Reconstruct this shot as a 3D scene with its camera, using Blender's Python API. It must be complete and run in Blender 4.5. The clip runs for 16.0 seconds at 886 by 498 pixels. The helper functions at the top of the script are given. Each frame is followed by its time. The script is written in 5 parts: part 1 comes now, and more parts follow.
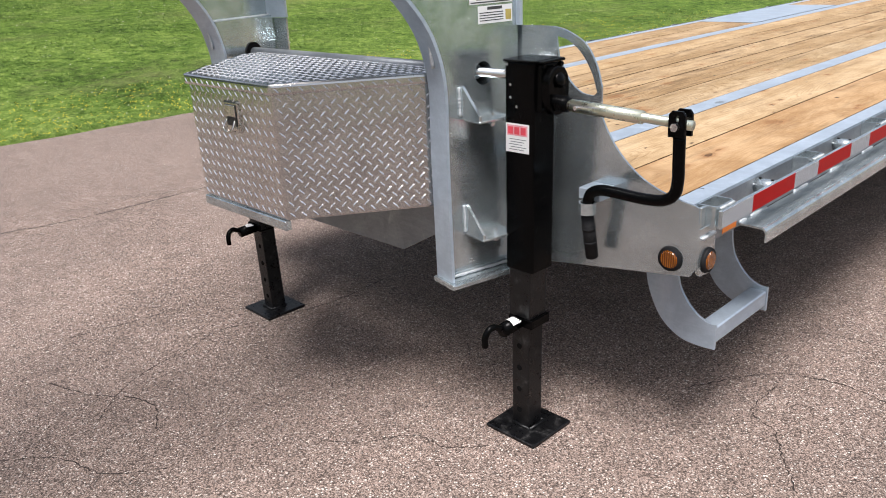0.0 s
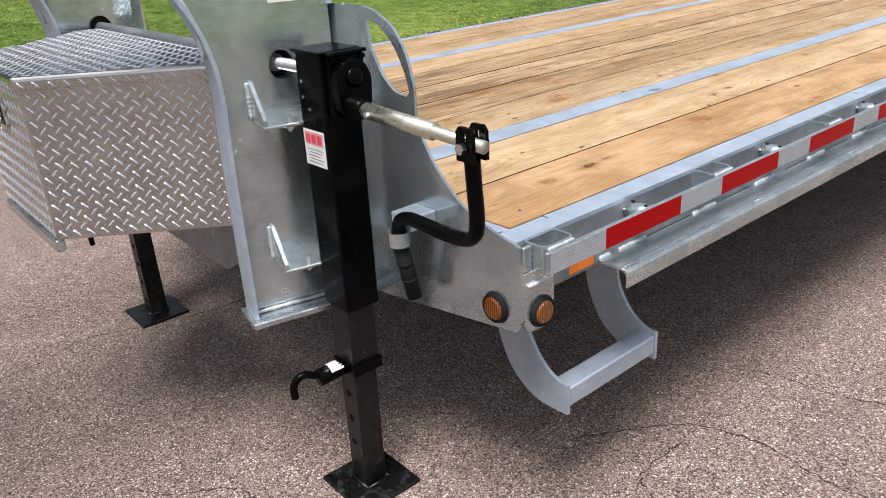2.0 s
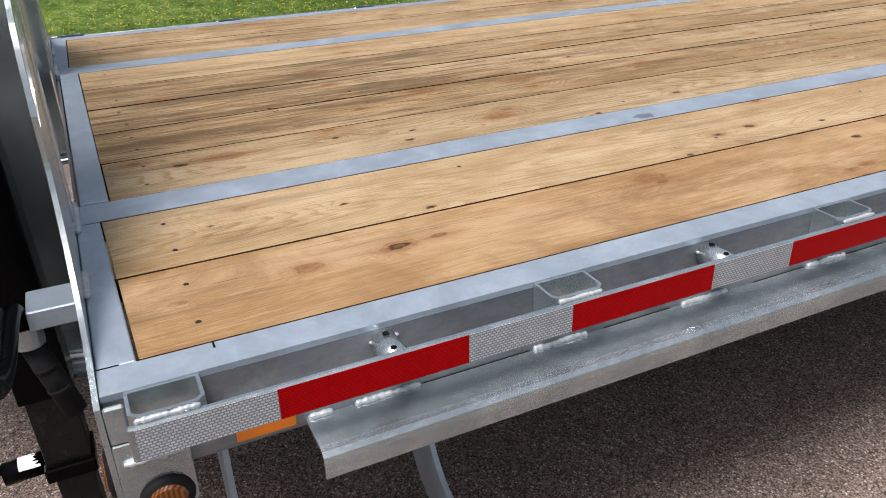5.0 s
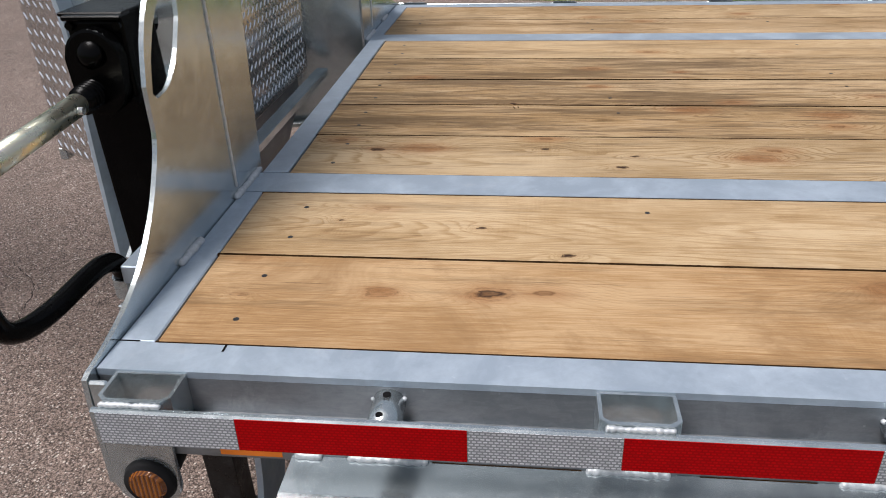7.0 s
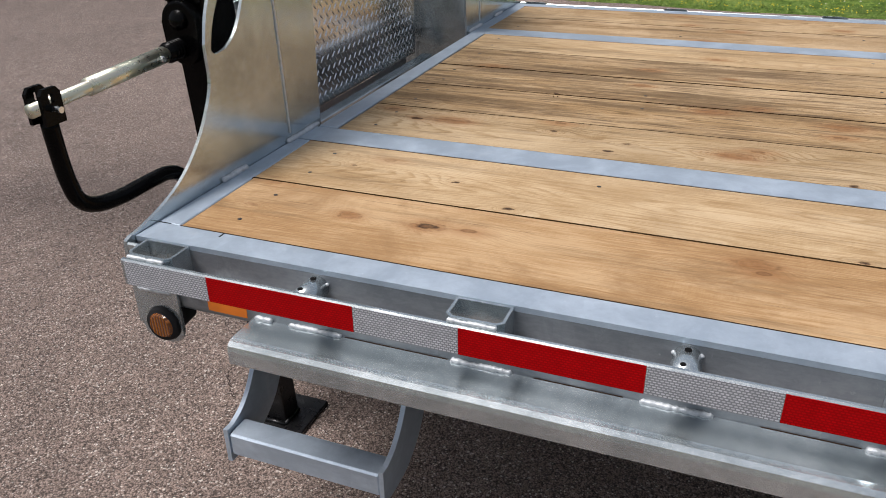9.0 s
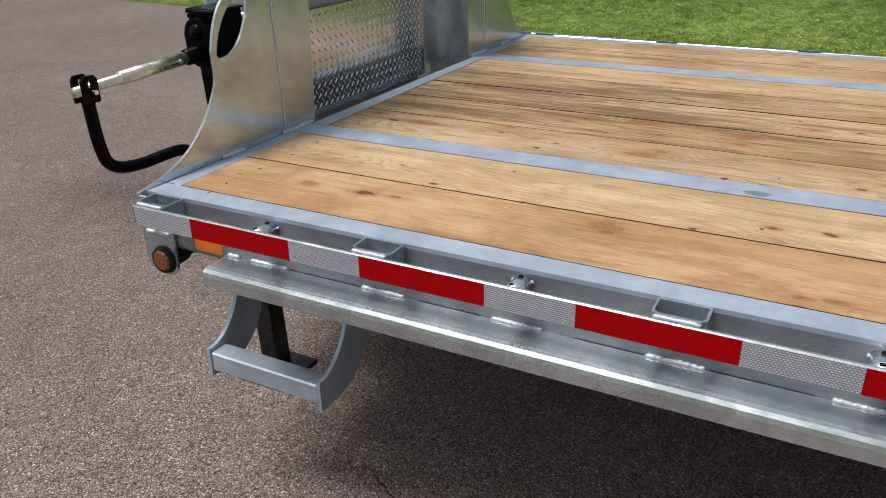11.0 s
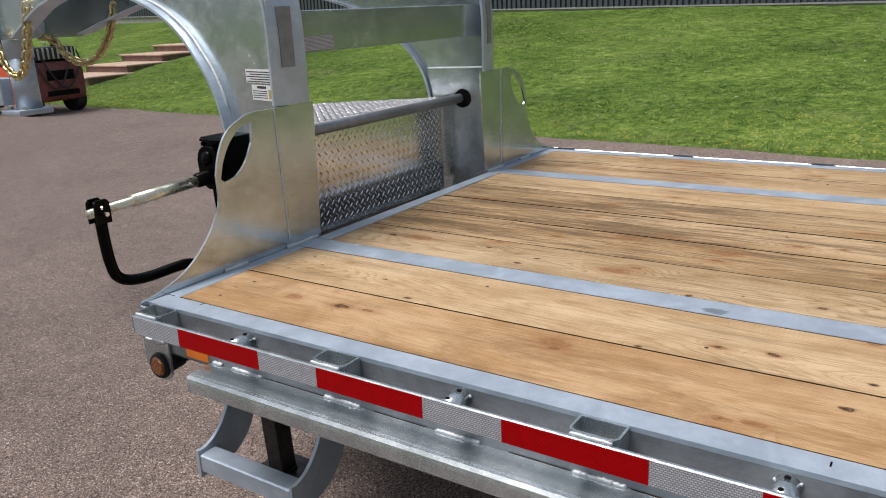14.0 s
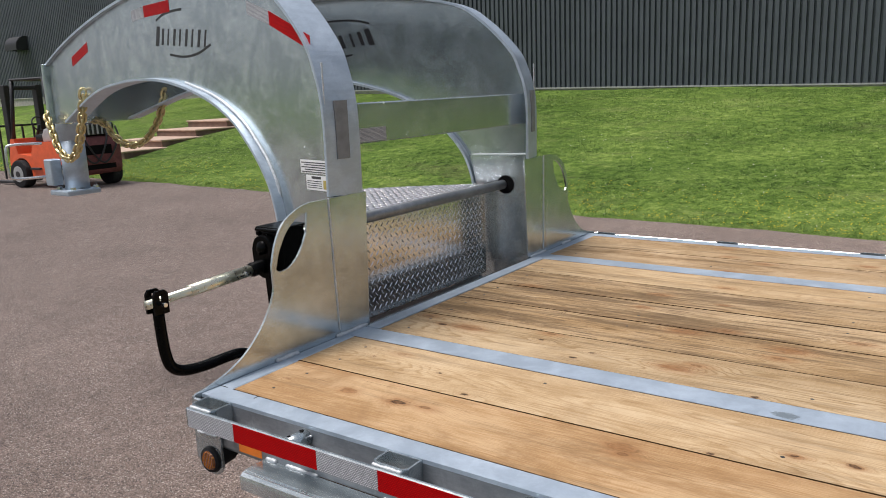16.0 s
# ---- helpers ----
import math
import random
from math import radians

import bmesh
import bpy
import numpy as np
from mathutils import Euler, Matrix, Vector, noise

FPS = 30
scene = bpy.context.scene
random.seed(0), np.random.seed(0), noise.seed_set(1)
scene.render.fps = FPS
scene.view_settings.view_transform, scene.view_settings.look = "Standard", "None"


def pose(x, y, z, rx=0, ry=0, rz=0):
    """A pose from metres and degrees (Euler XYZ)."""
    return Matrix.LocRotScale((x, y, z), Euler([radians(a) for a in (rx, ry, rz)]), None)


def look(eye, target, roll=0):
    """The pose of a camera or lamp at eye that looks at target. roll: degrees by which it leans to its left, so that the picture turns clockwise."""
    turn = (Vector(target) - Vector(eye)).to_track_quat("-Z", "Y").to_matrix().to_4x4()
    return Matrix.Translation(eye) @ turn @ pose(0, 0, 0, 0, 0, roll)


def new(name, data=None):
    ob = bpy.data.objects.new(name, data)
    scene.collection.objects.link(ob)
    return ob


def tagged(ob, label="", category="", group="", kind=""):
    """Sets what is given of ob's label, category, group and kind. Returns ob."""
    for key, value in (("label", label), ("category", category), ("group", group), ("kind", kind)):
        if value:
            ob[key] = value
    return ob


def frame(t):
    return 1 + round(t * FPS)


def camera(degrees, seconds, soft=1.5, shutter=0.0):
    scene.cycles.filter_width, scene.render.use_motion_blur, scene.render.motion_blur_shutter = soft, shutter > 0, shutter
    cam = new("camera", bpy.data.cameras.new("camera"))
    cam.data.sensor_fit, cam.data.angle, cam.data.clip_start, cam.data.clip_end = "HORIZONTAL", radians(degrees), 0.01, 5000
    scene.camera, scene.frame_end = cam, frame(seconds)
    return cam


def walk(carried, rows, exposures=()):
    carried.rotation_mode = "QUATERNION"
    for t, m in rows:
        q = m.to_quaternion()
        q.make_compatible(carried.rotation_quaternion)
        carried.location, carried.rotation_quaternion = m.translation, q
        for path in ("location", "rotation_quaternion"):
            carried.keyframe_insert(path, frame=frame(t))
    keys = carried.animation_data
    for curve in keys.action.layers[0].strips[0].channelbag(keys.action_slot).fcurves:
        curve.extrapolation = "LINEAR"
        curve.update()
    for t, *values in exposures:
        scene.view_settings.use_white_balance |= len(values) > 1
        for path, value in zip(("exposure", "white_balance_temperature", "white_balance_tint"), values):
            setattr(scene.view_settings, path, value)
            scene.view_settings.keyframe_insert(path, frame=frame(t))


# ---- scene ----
cam = camera(59.6, 16.0, soft=0.95)
PATH = [
    (0, (0.871, -1.845, 1.493), (-0.481, -0.555, 0.782), -3.2),
    (0.5, (0.875, -1.658, 1.496), (-0.478, -0.38, 0.762), -3.4),
    (1, (0.895, -1.474, 1.483), (-0.452, -0.207, 0.721), -3.5),
    (1.5, (0.947, -1.245, 1.482), (-0.435, -0.026, 0.703), -3.1),
    (2, (0.953, -1.061, 1.467), (-0.463, 0.105, 0.67), -3.5),
    (2.5, (0.9, -0.854, 1.453), (-0.521, 0.287, 0.628), -4.0),
    (3, (0.865, -0.666, 1.455), (-0.556, 0.443, 0.59), -4.3),
    (3.5, (0.892, -0.448, 1.449), (-0.569, 0.586, 0.557), -3.7),
    (3.7, (0.922, -0.351, 1.446), (-0.579, 0.635, 0.567), -3.4),
    (5.8, (0.726, 0.233, 1.431), (-0.978, 0.687, 0.489), -0.9),
    (6, (0.705, 0.301, 1.427), (-1.029, 0.627, 0.487), -1.0),
    (6.5, (0.682, 0.447, 1.43), (-1.085, 0.463, 0.494), -1.1),
    (7, (0.688, 0.518, 1.432), (-1.067, 0.308, 0.497), -1.8),
    (7.5, (0.745, 0.589, 1.43), (-1.004, 0.252, 0.519), -1.1),
    (8, (0.833, 0.688, 1.438), (-0.891, 0.257, 0.521), -0.6),
    (8.2, (0.848, 0.746, 1.448), (-0.857, 0.262, 0.521), -0.7),
    (10.5, (1.104, 1.35, 1.482), (-0.504, 0.512, 0.636), -1.2),
    (11, (1.161, 1.451, 1.49), (-0.44, 0.593, 0.653), -1.1),
    (11.5, (1.129, 1.589, 1.493), (-0.458, 0.693, 0.669), -1.2),
    (12, (1.105, 1.693, 1.496), (-0.472, 0.757, 0.697), -0.8),
    (12.5, (1.107, 1.744, 1.505), (-0.455, 0.747, 0.752), -2.0),
    (13, (1.113, 1.739, 1.521), (-0.459, 0.717, 0.825), -2.4),
    (13.5, (1.114, 1.735, 1.544), (-0.466, 0.69, 0.902), -2.7),
    (14, (1.104, 1.723, 1.553), (-0.482, 0.656, 0.963), -2.6),
    (14.5, (1.107, 1.72, 1.567), (-0.483, 0.631, 1.03), -2.6),
    (15, (1.113, 1.705, 1.581), (-0.474, 0.592, 1.09), -2.6),
    (15.5, (1.12, 1.679, 1.594), (-0.465, 0.546, 1.144), -2.7),
    (16, (1.133, 1.631, 1.611), (-0.464, 0.499, 1.203), -2.3),
]
walk(cam, [(t, look(eye, target, roll)) for t, eye, target, roll in PATH], exposures=[(0.0, 0.26), (2.0, 0.20), (3.5, 0.06), (6.0, -0.26), (12.0, -0.20), (14.0, -0.22), (16.0, -0.13)])

# world, sun, exposure
SUN_EL, SUN_AZ = 67.0, -52.0   # degrees above the horizon; azimuth of the sun, anticlockwise from +x
world = bpy.data.worlds.new("sky")
scene.world = world
world.use_nodes = True
wn = world.node_tree.nodes
sky = wn.new("ShaderNodeTexSky")
sky.sky_type = "NISHITA"
sky.sun_disc = False
sky.sun_elevation = radians(SUN_EL)
sky.sun_rotation = radians(90 - SUN_AZ)
sky.dust_density = 6.0
wn["Background"].inputs[1].default_value = 0.108
haze = wn.new("ShaderNodeMix")          # thin white summer haze over the blue
haze.data_type = "RGBA"
haze.inputs[0].default_value = 0.45
haze.inputs[7].default_value = (5.0, 5.4, 6.2, 1)
world.node_tree.links.new(sky.outputs[0], haze.inputs[6])
world.node_tree.links.new(haze.outputs[2], wn["Background"].inputs[0])
sun_data = bpy.data.lights.new("sun", "SUN")
sun_data.energy, sun_data.angle, sun_data.color = 4.0, radians(25.0), (1.0, 0.972, 0.985)
sun = new("sun", sun_data)
d = Vector((math.cos(radians(SUN_EL)) * math.cos(radians(SUN_AZ)), math.cos(radians(SUN_EL)) * math.sin(radians(SUN_AZ)), math.sin(radians(SUN_EL))))
sun.matrix_world = look(d * 30, (0, 0, 0))
scene.view_settings.exposure = 0.0


# ---------------------------------------------------------------- materials
class Mat:
    """A node material with short helpers."""

    def __init__(self, name):
        self.m = bpy.data.materials.new(name)
        self.m.use_nodes = True
        self.t = self.m.node_tree
        self.b = self.t.nodes["Principled BSDF"]

    def node(self, kind, **sockets):
        n = self.t.nodes.new(kind)
        for k, v in sockets.items():
            self.put(n, k.replace("_", " "), v)
        return n

    def put(self, n, key, v):
        s = n.inputs[int(key)] if key.isdigit() else n.inputs[key]
        if isinstance(v, bpy.types.NodeSocket):
            self.t.links.new(v, s)
        else:
            s.default_value = v

    def obj(self):
        return self.node("ShaderNodeTexCoord").outputs["Object"]

    def rand(self):
        return self.node("ShaderNodeObjectInfo").outputs["Random"]

    def scaled(self, vec, sx, sy, sz, off=None):
        n = self.node("ShaderNodeMapping", Vector=vec, Scale=(sx, sy, sz))
        if off is not None:
            self.put(n, "Location", off)
        return n.outputs[0]

    def noise(self, vec, scale, detail=4.0, rough=0.55, dist=0.0):
        return self.node("ShaderNodeTexNoise", Vector=vec, Scale=scale, Detail=detail, Roughness=rough, Distortion=dist).outputs["Fac"]

    def voro(self, vec, scale, out="Distance", feature="F1"):
        n = self.t.nodes.new("ShaderNodeTexVoronoi")
        n.feature = feature
        self.put(n, "Vector", vec)
        self.put(n, "Scale", scale)
        return n.outputs[out]

    def math(self, op, a, b=0.0, c=0.0):
        n = self.t.nodes.new("ShaderNodeMath")
        n.operation = op
        for i, v in enumerate((a, b, c)):
            self.put(n, str(i), v)
        return n.outputs[0]

    def ramp(self, fac, *stops):
        n = self.t.nodes.new("ShaderNodeValToRGB")
        self.put(n, "Fac", fac)
        e = n.color_ramp.elements
        for i, (p, c) in enumerate(stops):
            el = e[i] if i < 2 else e.new(p)
            el.position = p
            c = (c, c, c) if isinstance(c, (int, float)) else c
            el.color = (*c, 1)
        return n.outputs[0]

    def mix(self, fac, a, b, kind="MIX"):
        n = self.t.nodes.new("ShaderNodeMix")
        n.data_type, n.blend_type = "RGBA", kind
        for i, v in ((0, fac), (6, a), (7, b)):
            if isinstance(v, tuple) and len(v) == 3:
                v = (*v, 1)
            self.put(n, str(i), v)
        return n.outputs[2]

    def bump(self, height, strength=0.3, distance=0.01, normal=None):
        n = self.node("ShaderNodeBump", Height=height, Strength=strength, Distance=distance)
        if normal is not None:
            self.put(n, "Normal", normal)
        self.put(self.b, "Normal", n.outputs[0])
        return n.outputs[0]

    def set(self, **kw):
        for k, v in kw.items():
            if isinstance(v, tuple) and len(v) == 3:
                v = (*v, 1)
            self.put(self.b, k.replace("_", " "), v)
        return self


def galvanised(name, light=(0.74, 0.795, 0.81), dark=(0.46, 0.515, 0.535), rough=(0.17, 0.30), blotch=6.0, metal=0.82, smudges=()):
    a = Mat(name)
    v = a.obj()
    big = a.noise(v, blotch, 6, 0.65, 0.8)
    fine = a.noise(v, 130, 5, 0.7)
    spangle = a.voro(a.scaled(v, 1.0, 1.0, 1.0), 34.0, "Color")
    spangle = a.node("ShaderNodeSeparateColor", Color=spangle).outputs[0]
    streak = a.noise(a.scaled(v, 26, 26, 95), 1.0, 6, 0.75, 0.4)
    f = a.math("ADD", a.math("MULTIPLY", big, 0.50), a.math("ADD", a.math("MULTIPLY", fine, 0.09), a.math("ADD", a.math("MULTIPLY", streak, 0.26), a.math("MULTIPLY", spangle, 0.035))))
    col = a.ramp(f, (0.39, dark), (0.60, light))
    # chalky white bloom and dark scuffs
    bloom = a.ramp(a.noise(a.scaled(v, 6, 6, 3, (5.0, 1.0, 2.0)), 1.0, 6, 0.72, 0.5), (0.60, 0.0), (0.74, 0.45))
    col = a.mix(bloom, col, (0.66, 0.69, 0.72))
    scuff = a.ramp(a.noise(a.scaled(v, 17, 9, 13, (1.0, 7.0, 4.0)), 1.0, 6, 0.75), (0.62, 0.0), (0.74, 0.30))
    speck = a.ramp(a.noise(v, 420, 2, 0.5), (0.72, 0.0), (0.80, 0.18))
    col = a.mix(speck, col, tuple(c * 0.45 for c in dark))
    col = a.mix(scuff, col, tuple(c * 0.55 for c in dark))
    fleck = a.math("MULTIPLY", a.ramp(a.noise(a.scaled(v, 70, 70, 42), 1.0, 4, 0.65, 0.3), (0.64, 0.0), (0.74, 0.26)), a.ramp(a.noise(v, 3.5, 4, 0.6), (0.48, 0.0), (0.60, 1.0)))
    col = a.mix(fleck, col, (0.86, 0.88, 0.90))
    for sx, sy, r in smudges:
        p = a.node("ShaderNodeSeparateXYZ", Vector=v)
        dx = a.math("MULTIPLY", a.math("SUBTRACT", p.outputs[0], sx), 1 / r)
        dy = a.math("MULTIPLY", a.math("SUBTRACT", p.outputs[1], sy), 0.6 / r)
        g = a.math("SUBTRACT", a.math("ADD", a.math("MULTIPLY", dx, dx), a.math("MULTIPLY", dy, dy)), a.math("MULTIPLY", a.math("SUBTRACT", a.noise(a.scaled(v, 160, 90, 1), 1.0, 5, 0.75), 0.35), 4.0))
        col = a.mix(a.ramp(g, (0.0, 0.75), (0.5, 0.0)), col, (0.17, 0.20, 0.21))
    a.set(Base_Color=col, Metallic=metal, Roughness=a.ramp(f, (0.36, rough[0]), (0.62, rough[1])))
    a.bump(a.math("ADD", a.math("MULTIPLY", big, 0.6), a.math("MULTIPLY", fine, 0.15)), 0.10, 0.004)
    return a.m


GALV = galvanised("galvanised_steel")
# darker copy: undersides' and webs' shade in its colour; also the scuffed shaft tube
GALV_DULL_SHADED = galvanised("galvanised_steel_dull_shaded", (0.42, 0.44, 0.46), (0.24, 0.26, 0.28), (0.42, 0.62), 4.0, 0.75)
# paler bluish copy of the same steel; sky light on upward faces put into colour
GALV_FLAT = galvanised("galvanised_steel_sky_tinted", (0.58, 0.665, 0.750), (0.42, 0.495, 0.575), (0.38, 0.58), 9.0, 0.5, ((-0.668, 1.302, 0.018),))
WELD = galvanised("weld_bead", (0.78, 0.80, 0.82), (0.50, 0.53, 0.55), (0.42, 0.62), 90.0, 0.35)


def make_aluminium():
    a = Mat("bright_aluminium")
    v = a.obj()
    n = a.noise(v, 9, 4, 0.6)
    s = a.noise(a.scaled(v, 4, 4, 90), 1.0, 3, 0.6)
    a.set(Base_Color=a.ramp(n, (0.3, (0.60, 0.595, 0.59)), (0.7, (0.74, 0.735, 0.73))), Metallic=1.0, Roughness=a.ramp(s, (0.3, 0.13), (0.7, 0.24)))
    return a.m


ALU = make_aluminium()



def make_black(name, base=0.002, rough=0.11):
    a = Mat(name)
    v = a.obj()
    n = a.noise(v, 40, 4, 0.6)
    w = a.noise(v, 7, 6, 0.7)
    a.set(Base_Color=a.ramp(w, (0.55, (base, base, base * 1.05)), (0.8, (base * 3, base * 3, base * 3))), Specular_IOR_Level=0.09, Roughness=a.ramp(n, (0.3, rough), (0.7, rough + 0.12)))
    a.bump(n, 0.15, 0.002)
    return a.m


def make_worn_black():
    """Black paint rubbed and dusty in patches."""
    a = Mat("worn_black_enamel")
    v = a.obj()
    n = a.noise(v, 28, 6, 0.72)
    m = a.noise(v, 140, 4, 0.7)
    rub = a.math("MULTIPLY", a.ramp(n, (0.54, 0.0), (0.68, 1.0)), a.ramp(m, (0.40, 0.15), (0.62, 1.0)))
    a.set(Base_Color=a.mix(rub, (0.004, 0.004, 0.0045), (0.055, 0.053, 0.052)), Specular_IOR_Level=0.42, Roughness=a.ramp(n, (0.35, 0.20), (0.65, 0.55)))
    a.bump(a.math("ADD", n, m), 0.25, 0.003)
    return a.m


WORN = make_worn_black()
BLACK = make_black("black_enamel", 0.0015, 0.16)
RUBBER = make_black("black_rubber", 0.018, 0.55)
DARK = make_black("dark_recess", 0.006, 0.8)
TYRE = make_black("tyre_rubber", 0.03, 0.8)


def plain(name, color, rough=0.5, metal=0.0, var=0.15, scale=30.0, coat=0.0):
    a = Mat(name)
    n = a.noise(a.obj(), scale, 4, 0.6)
    lo = tuple(c * (1 - var) for c in color)
    hi = tuple(min(1.0, c * (1 + var)) for c in color)
    a.set(Base_Color=a.ramp(n, (0.3, lo), (0.7, hi)), Roughness=rough, Metallic=metal, Coat_Weight=coat)
    a.bump(n, 0.05, 0.002)
    return a.m


# bars paler than the sheet: rubbed wear plus sky glint put into the colour
ALU_BAR = plain("rubbed_glinting_aluminium_bar", (0.87, 0.88, 0.90), 0.24, 0.74, 0.04)
# dark brown of the joints: grime, plus gap shade put into the colour
JOINT = plain("joint_grime_and_shade", (0.030, 0.017, 0.009), 0.95)
JOINT.node_tree.nodes["Principled BSDF"].inputs["Specular IOR Level"].default_value = 0.0


def make_zinc():
    a = Mat("rainbow_zinc")
    v = a.obj()
    n = a.noise(a.scaled(v, 5, 60, 60), 1.0, 4, 0.6, 0.6)
    a.set(Base_Color=a.ramp(n, (0.32, (0.60, 0.70, 0.68)), (0.46, (0.72, 0.72, 0.56)), (0.56, (0.70, 0.66, 0.52)), (0.68, (0.68, 0.64, 0.70))), Metallic=0.9, Roughness=a.ramp(a.noise(v, 60, 3, 0.6), (0.3, 0.24), (0.7, 0.36)))
    return a.m


ZINC = make_zinc()
BRIGHT = plain("bright_zinc", (0.75, 0.76, 0.76), 0.25, 1.0, 0.1, 40)
CHAIN = plain("gold_zinc_chain", (0.62, 0.52, 0.28), 0.35, 1.0, 0.3, 60)
STAINLESS = plain("stainless", (0.7, 0.68, 0.64), 0.2, 1.0, 0.06, 40)
WHITE = plain("white_label", (0.80, 0.80, 0.79), 0.45, 0, 0.03)
PRINT = plain("label_print", (0.05, 0.05, 0.05), 0.6)
PRINT_RED = plain("label_print_red", (0.72, 0.07, 0.10), 0.5)
PRINT_PINK = plain("label_print_pink", (0.75, 0.35, 0.38), 0.5)
PRINT_GREY = plain("decal_grey", (0.20, 0.21, 0.22), 0.5)
GOLD = plain("decal_gold", (0.45, 0.36, 0.10), 0.5)
ORANGE = plain("orange_paint", (0.80, 0.13, 0.045), 0.4, 0, 0.12, 6, 0.3)
ORANGE_TAPE = plain("orange_reflector", (0.85, 0.22, 0.02), 0.35, 0, 0.05)
DARK_STEEL = plain("dark_steel", (0.03, 0.03, 0.032), 0.45, 0.2, 0.3)
SEAT = plain("black_vinyl", (0.02, 0.02, 0.022), 0.5)
TANK = plain("grey_tank", (0.45, 0.46, 0.46), 0.4, 0.2)
MAROON = plain("maroon_straps", (0.16, 0.05, 0.05), 0.7, 0, 0.4, 12)
CONCRETE = plain("pale_concrete", (0.42, 0.40, 0.37), 0.85, 0, 0.2, 8)
PAVER = plain("buff_paver", (0.46, 0.33, 0.25), 0.85, 0, 0.18, 5)
PAVER_SIDE = plain("brown_paver_side", (0.20, 0.13, 0.10), 0.9, 0, 0.25, 6)
FLASHING = plain("pale_flashing", (0.42, 0.42, 0.41), 0.5, 0.2)


def make_tape(name, color, back):
    a = Mat(name)
    v = a.obj()
    sep = a.node("ShaderNodeSeparateXYZ", Vector=v)
    flat = a.node("ShaderNodeCombineXYZ", X=a.math("ADD", sep.outputs[0], sep.outputs[1]), Y=sep.outputs[2]).outputs[0]
    br = a.t.nodes.new("ShaderNodeTexBrick")
    a.put(br, "Vector", flat)
    for k, x in (("Color1", (*color, 1)), ("Color2", (*[c * 0.80 for c in color], 1)), ("Mortar", (*back, 1)), ("Scale", 1.0), ("Mortar Size", 0.0010), ("Brick Width", 0.0066), ("Row Height", 0.0042)):
        a.put(br, k, x)
    wear = a.noise(v, 45, 4, 0.6)
    col = a.mix(1.0, br.outputs[0], a.ramp(wear, (0.3, 0.86), (0.65, 1.0)), "MULTIPLY")
    a.set(Base_Color=col, Roughness=0.35, Specular_IOR_Level=0.10)
    return a.m


TAPE_RED = make_tape("red_retroreflective", (0.56, 0.0012, 0.004), (0.34, 0.0006, 0.002))
TAPE_WHITE = make_tape("white_retroreflective", (0.66, 0.67, 0.70), (0.26, 0.27, 0.29))


def make_amber():
    a = Mat("amber_lens")
    v = a.obj()
    w = a.t.nodes.new("ShaderNodeTexWave")
    w.bands_direction = "X"
    sep = a.node("ShaderNodeSeparateXYZ", Vector=v)
    a.put(w, "Vector", a.node("ShaderNodeCombineXYZ", X=a.math("ADD", sep.outputs[0], sep.outputs[1])).outputs[0])
    a.put(w, "Scale", 48.0)
    a.set(Base_Color=a.ramp(w.outputs["Fac"], (0.2, (0.13, 0.032, 0.0015)), (0.8, (0.30, 0.088, 0.003))), Roughness=0.12, Coat_Weight=0.6)
    a.bump(w.outputs["Fac"], 0.5, 0.003)
    return a.m


AMBER = make_amber()

# the knots of the boards near the front, board by board: across, along, size, how dark the heart is
KNOTS = {
    "warm": [(-0.285, 0.470, 0.95, 0.75), (-0.281, 0.308, 0.7, 0.25), (-0.262, 0.098, 0.35, 0.3), (-0.330, 1.042, 1.0, 0.3), (-0.170, 1.442, 0.5, 0.6), (-0.177, 1.494, 0.55, 0.4), (-0.307, 1.626, 0.45, 0.9), (-0.20, 2.30, 0.8, 0.5)],
    "pale": [(-0.500, 0.442, 0.24, 1.0), (-0.408, 0.590, 0.30, 1.0), (-0.395, 1.212, 0.32, 0.9), (-0.468, 1.362, 0.50, 0.7), (-0.480, 1.468, 0.50, 0.8), (-0.430, 1.657, 0.35, 0.9), (-0.52, 0.19, 0.22, 0.8), (-0.56, 2.2, 0.6, 0.6)],
    "eyed": [(-0.874, 0.196, 0.50, 1.0), (-0.885, 0.292, 1.25, 0.22), (-0.884, 0.558, 0.30, 1.0), (-0.788, 0.710, 0.34, 1.0), (-0.848, 0.741, 0.28, 1.0), (-0.846, 0.985, 1.2, 0.15), (-0.744, 1.217, 0.34, 0.9), (-0.797, 1.515, 0.45, 0.8)],
    "grey": [(-1.209, 0.480, 0.30, 1.0), (-1.165, 0.905, 1.15, 0.20), (-1.128, 1.220, 1.2, 0.15), (-1.502, 0.934, 0.5, 0.5), (-1.36, 0.70, 0.7, 0.2), (-1.30, 1.50, 0.5, 0.7), (-2.304, 1.282, 0.9, 0.4), (-1.78, 0.60, 0.35, 0.8)],
}


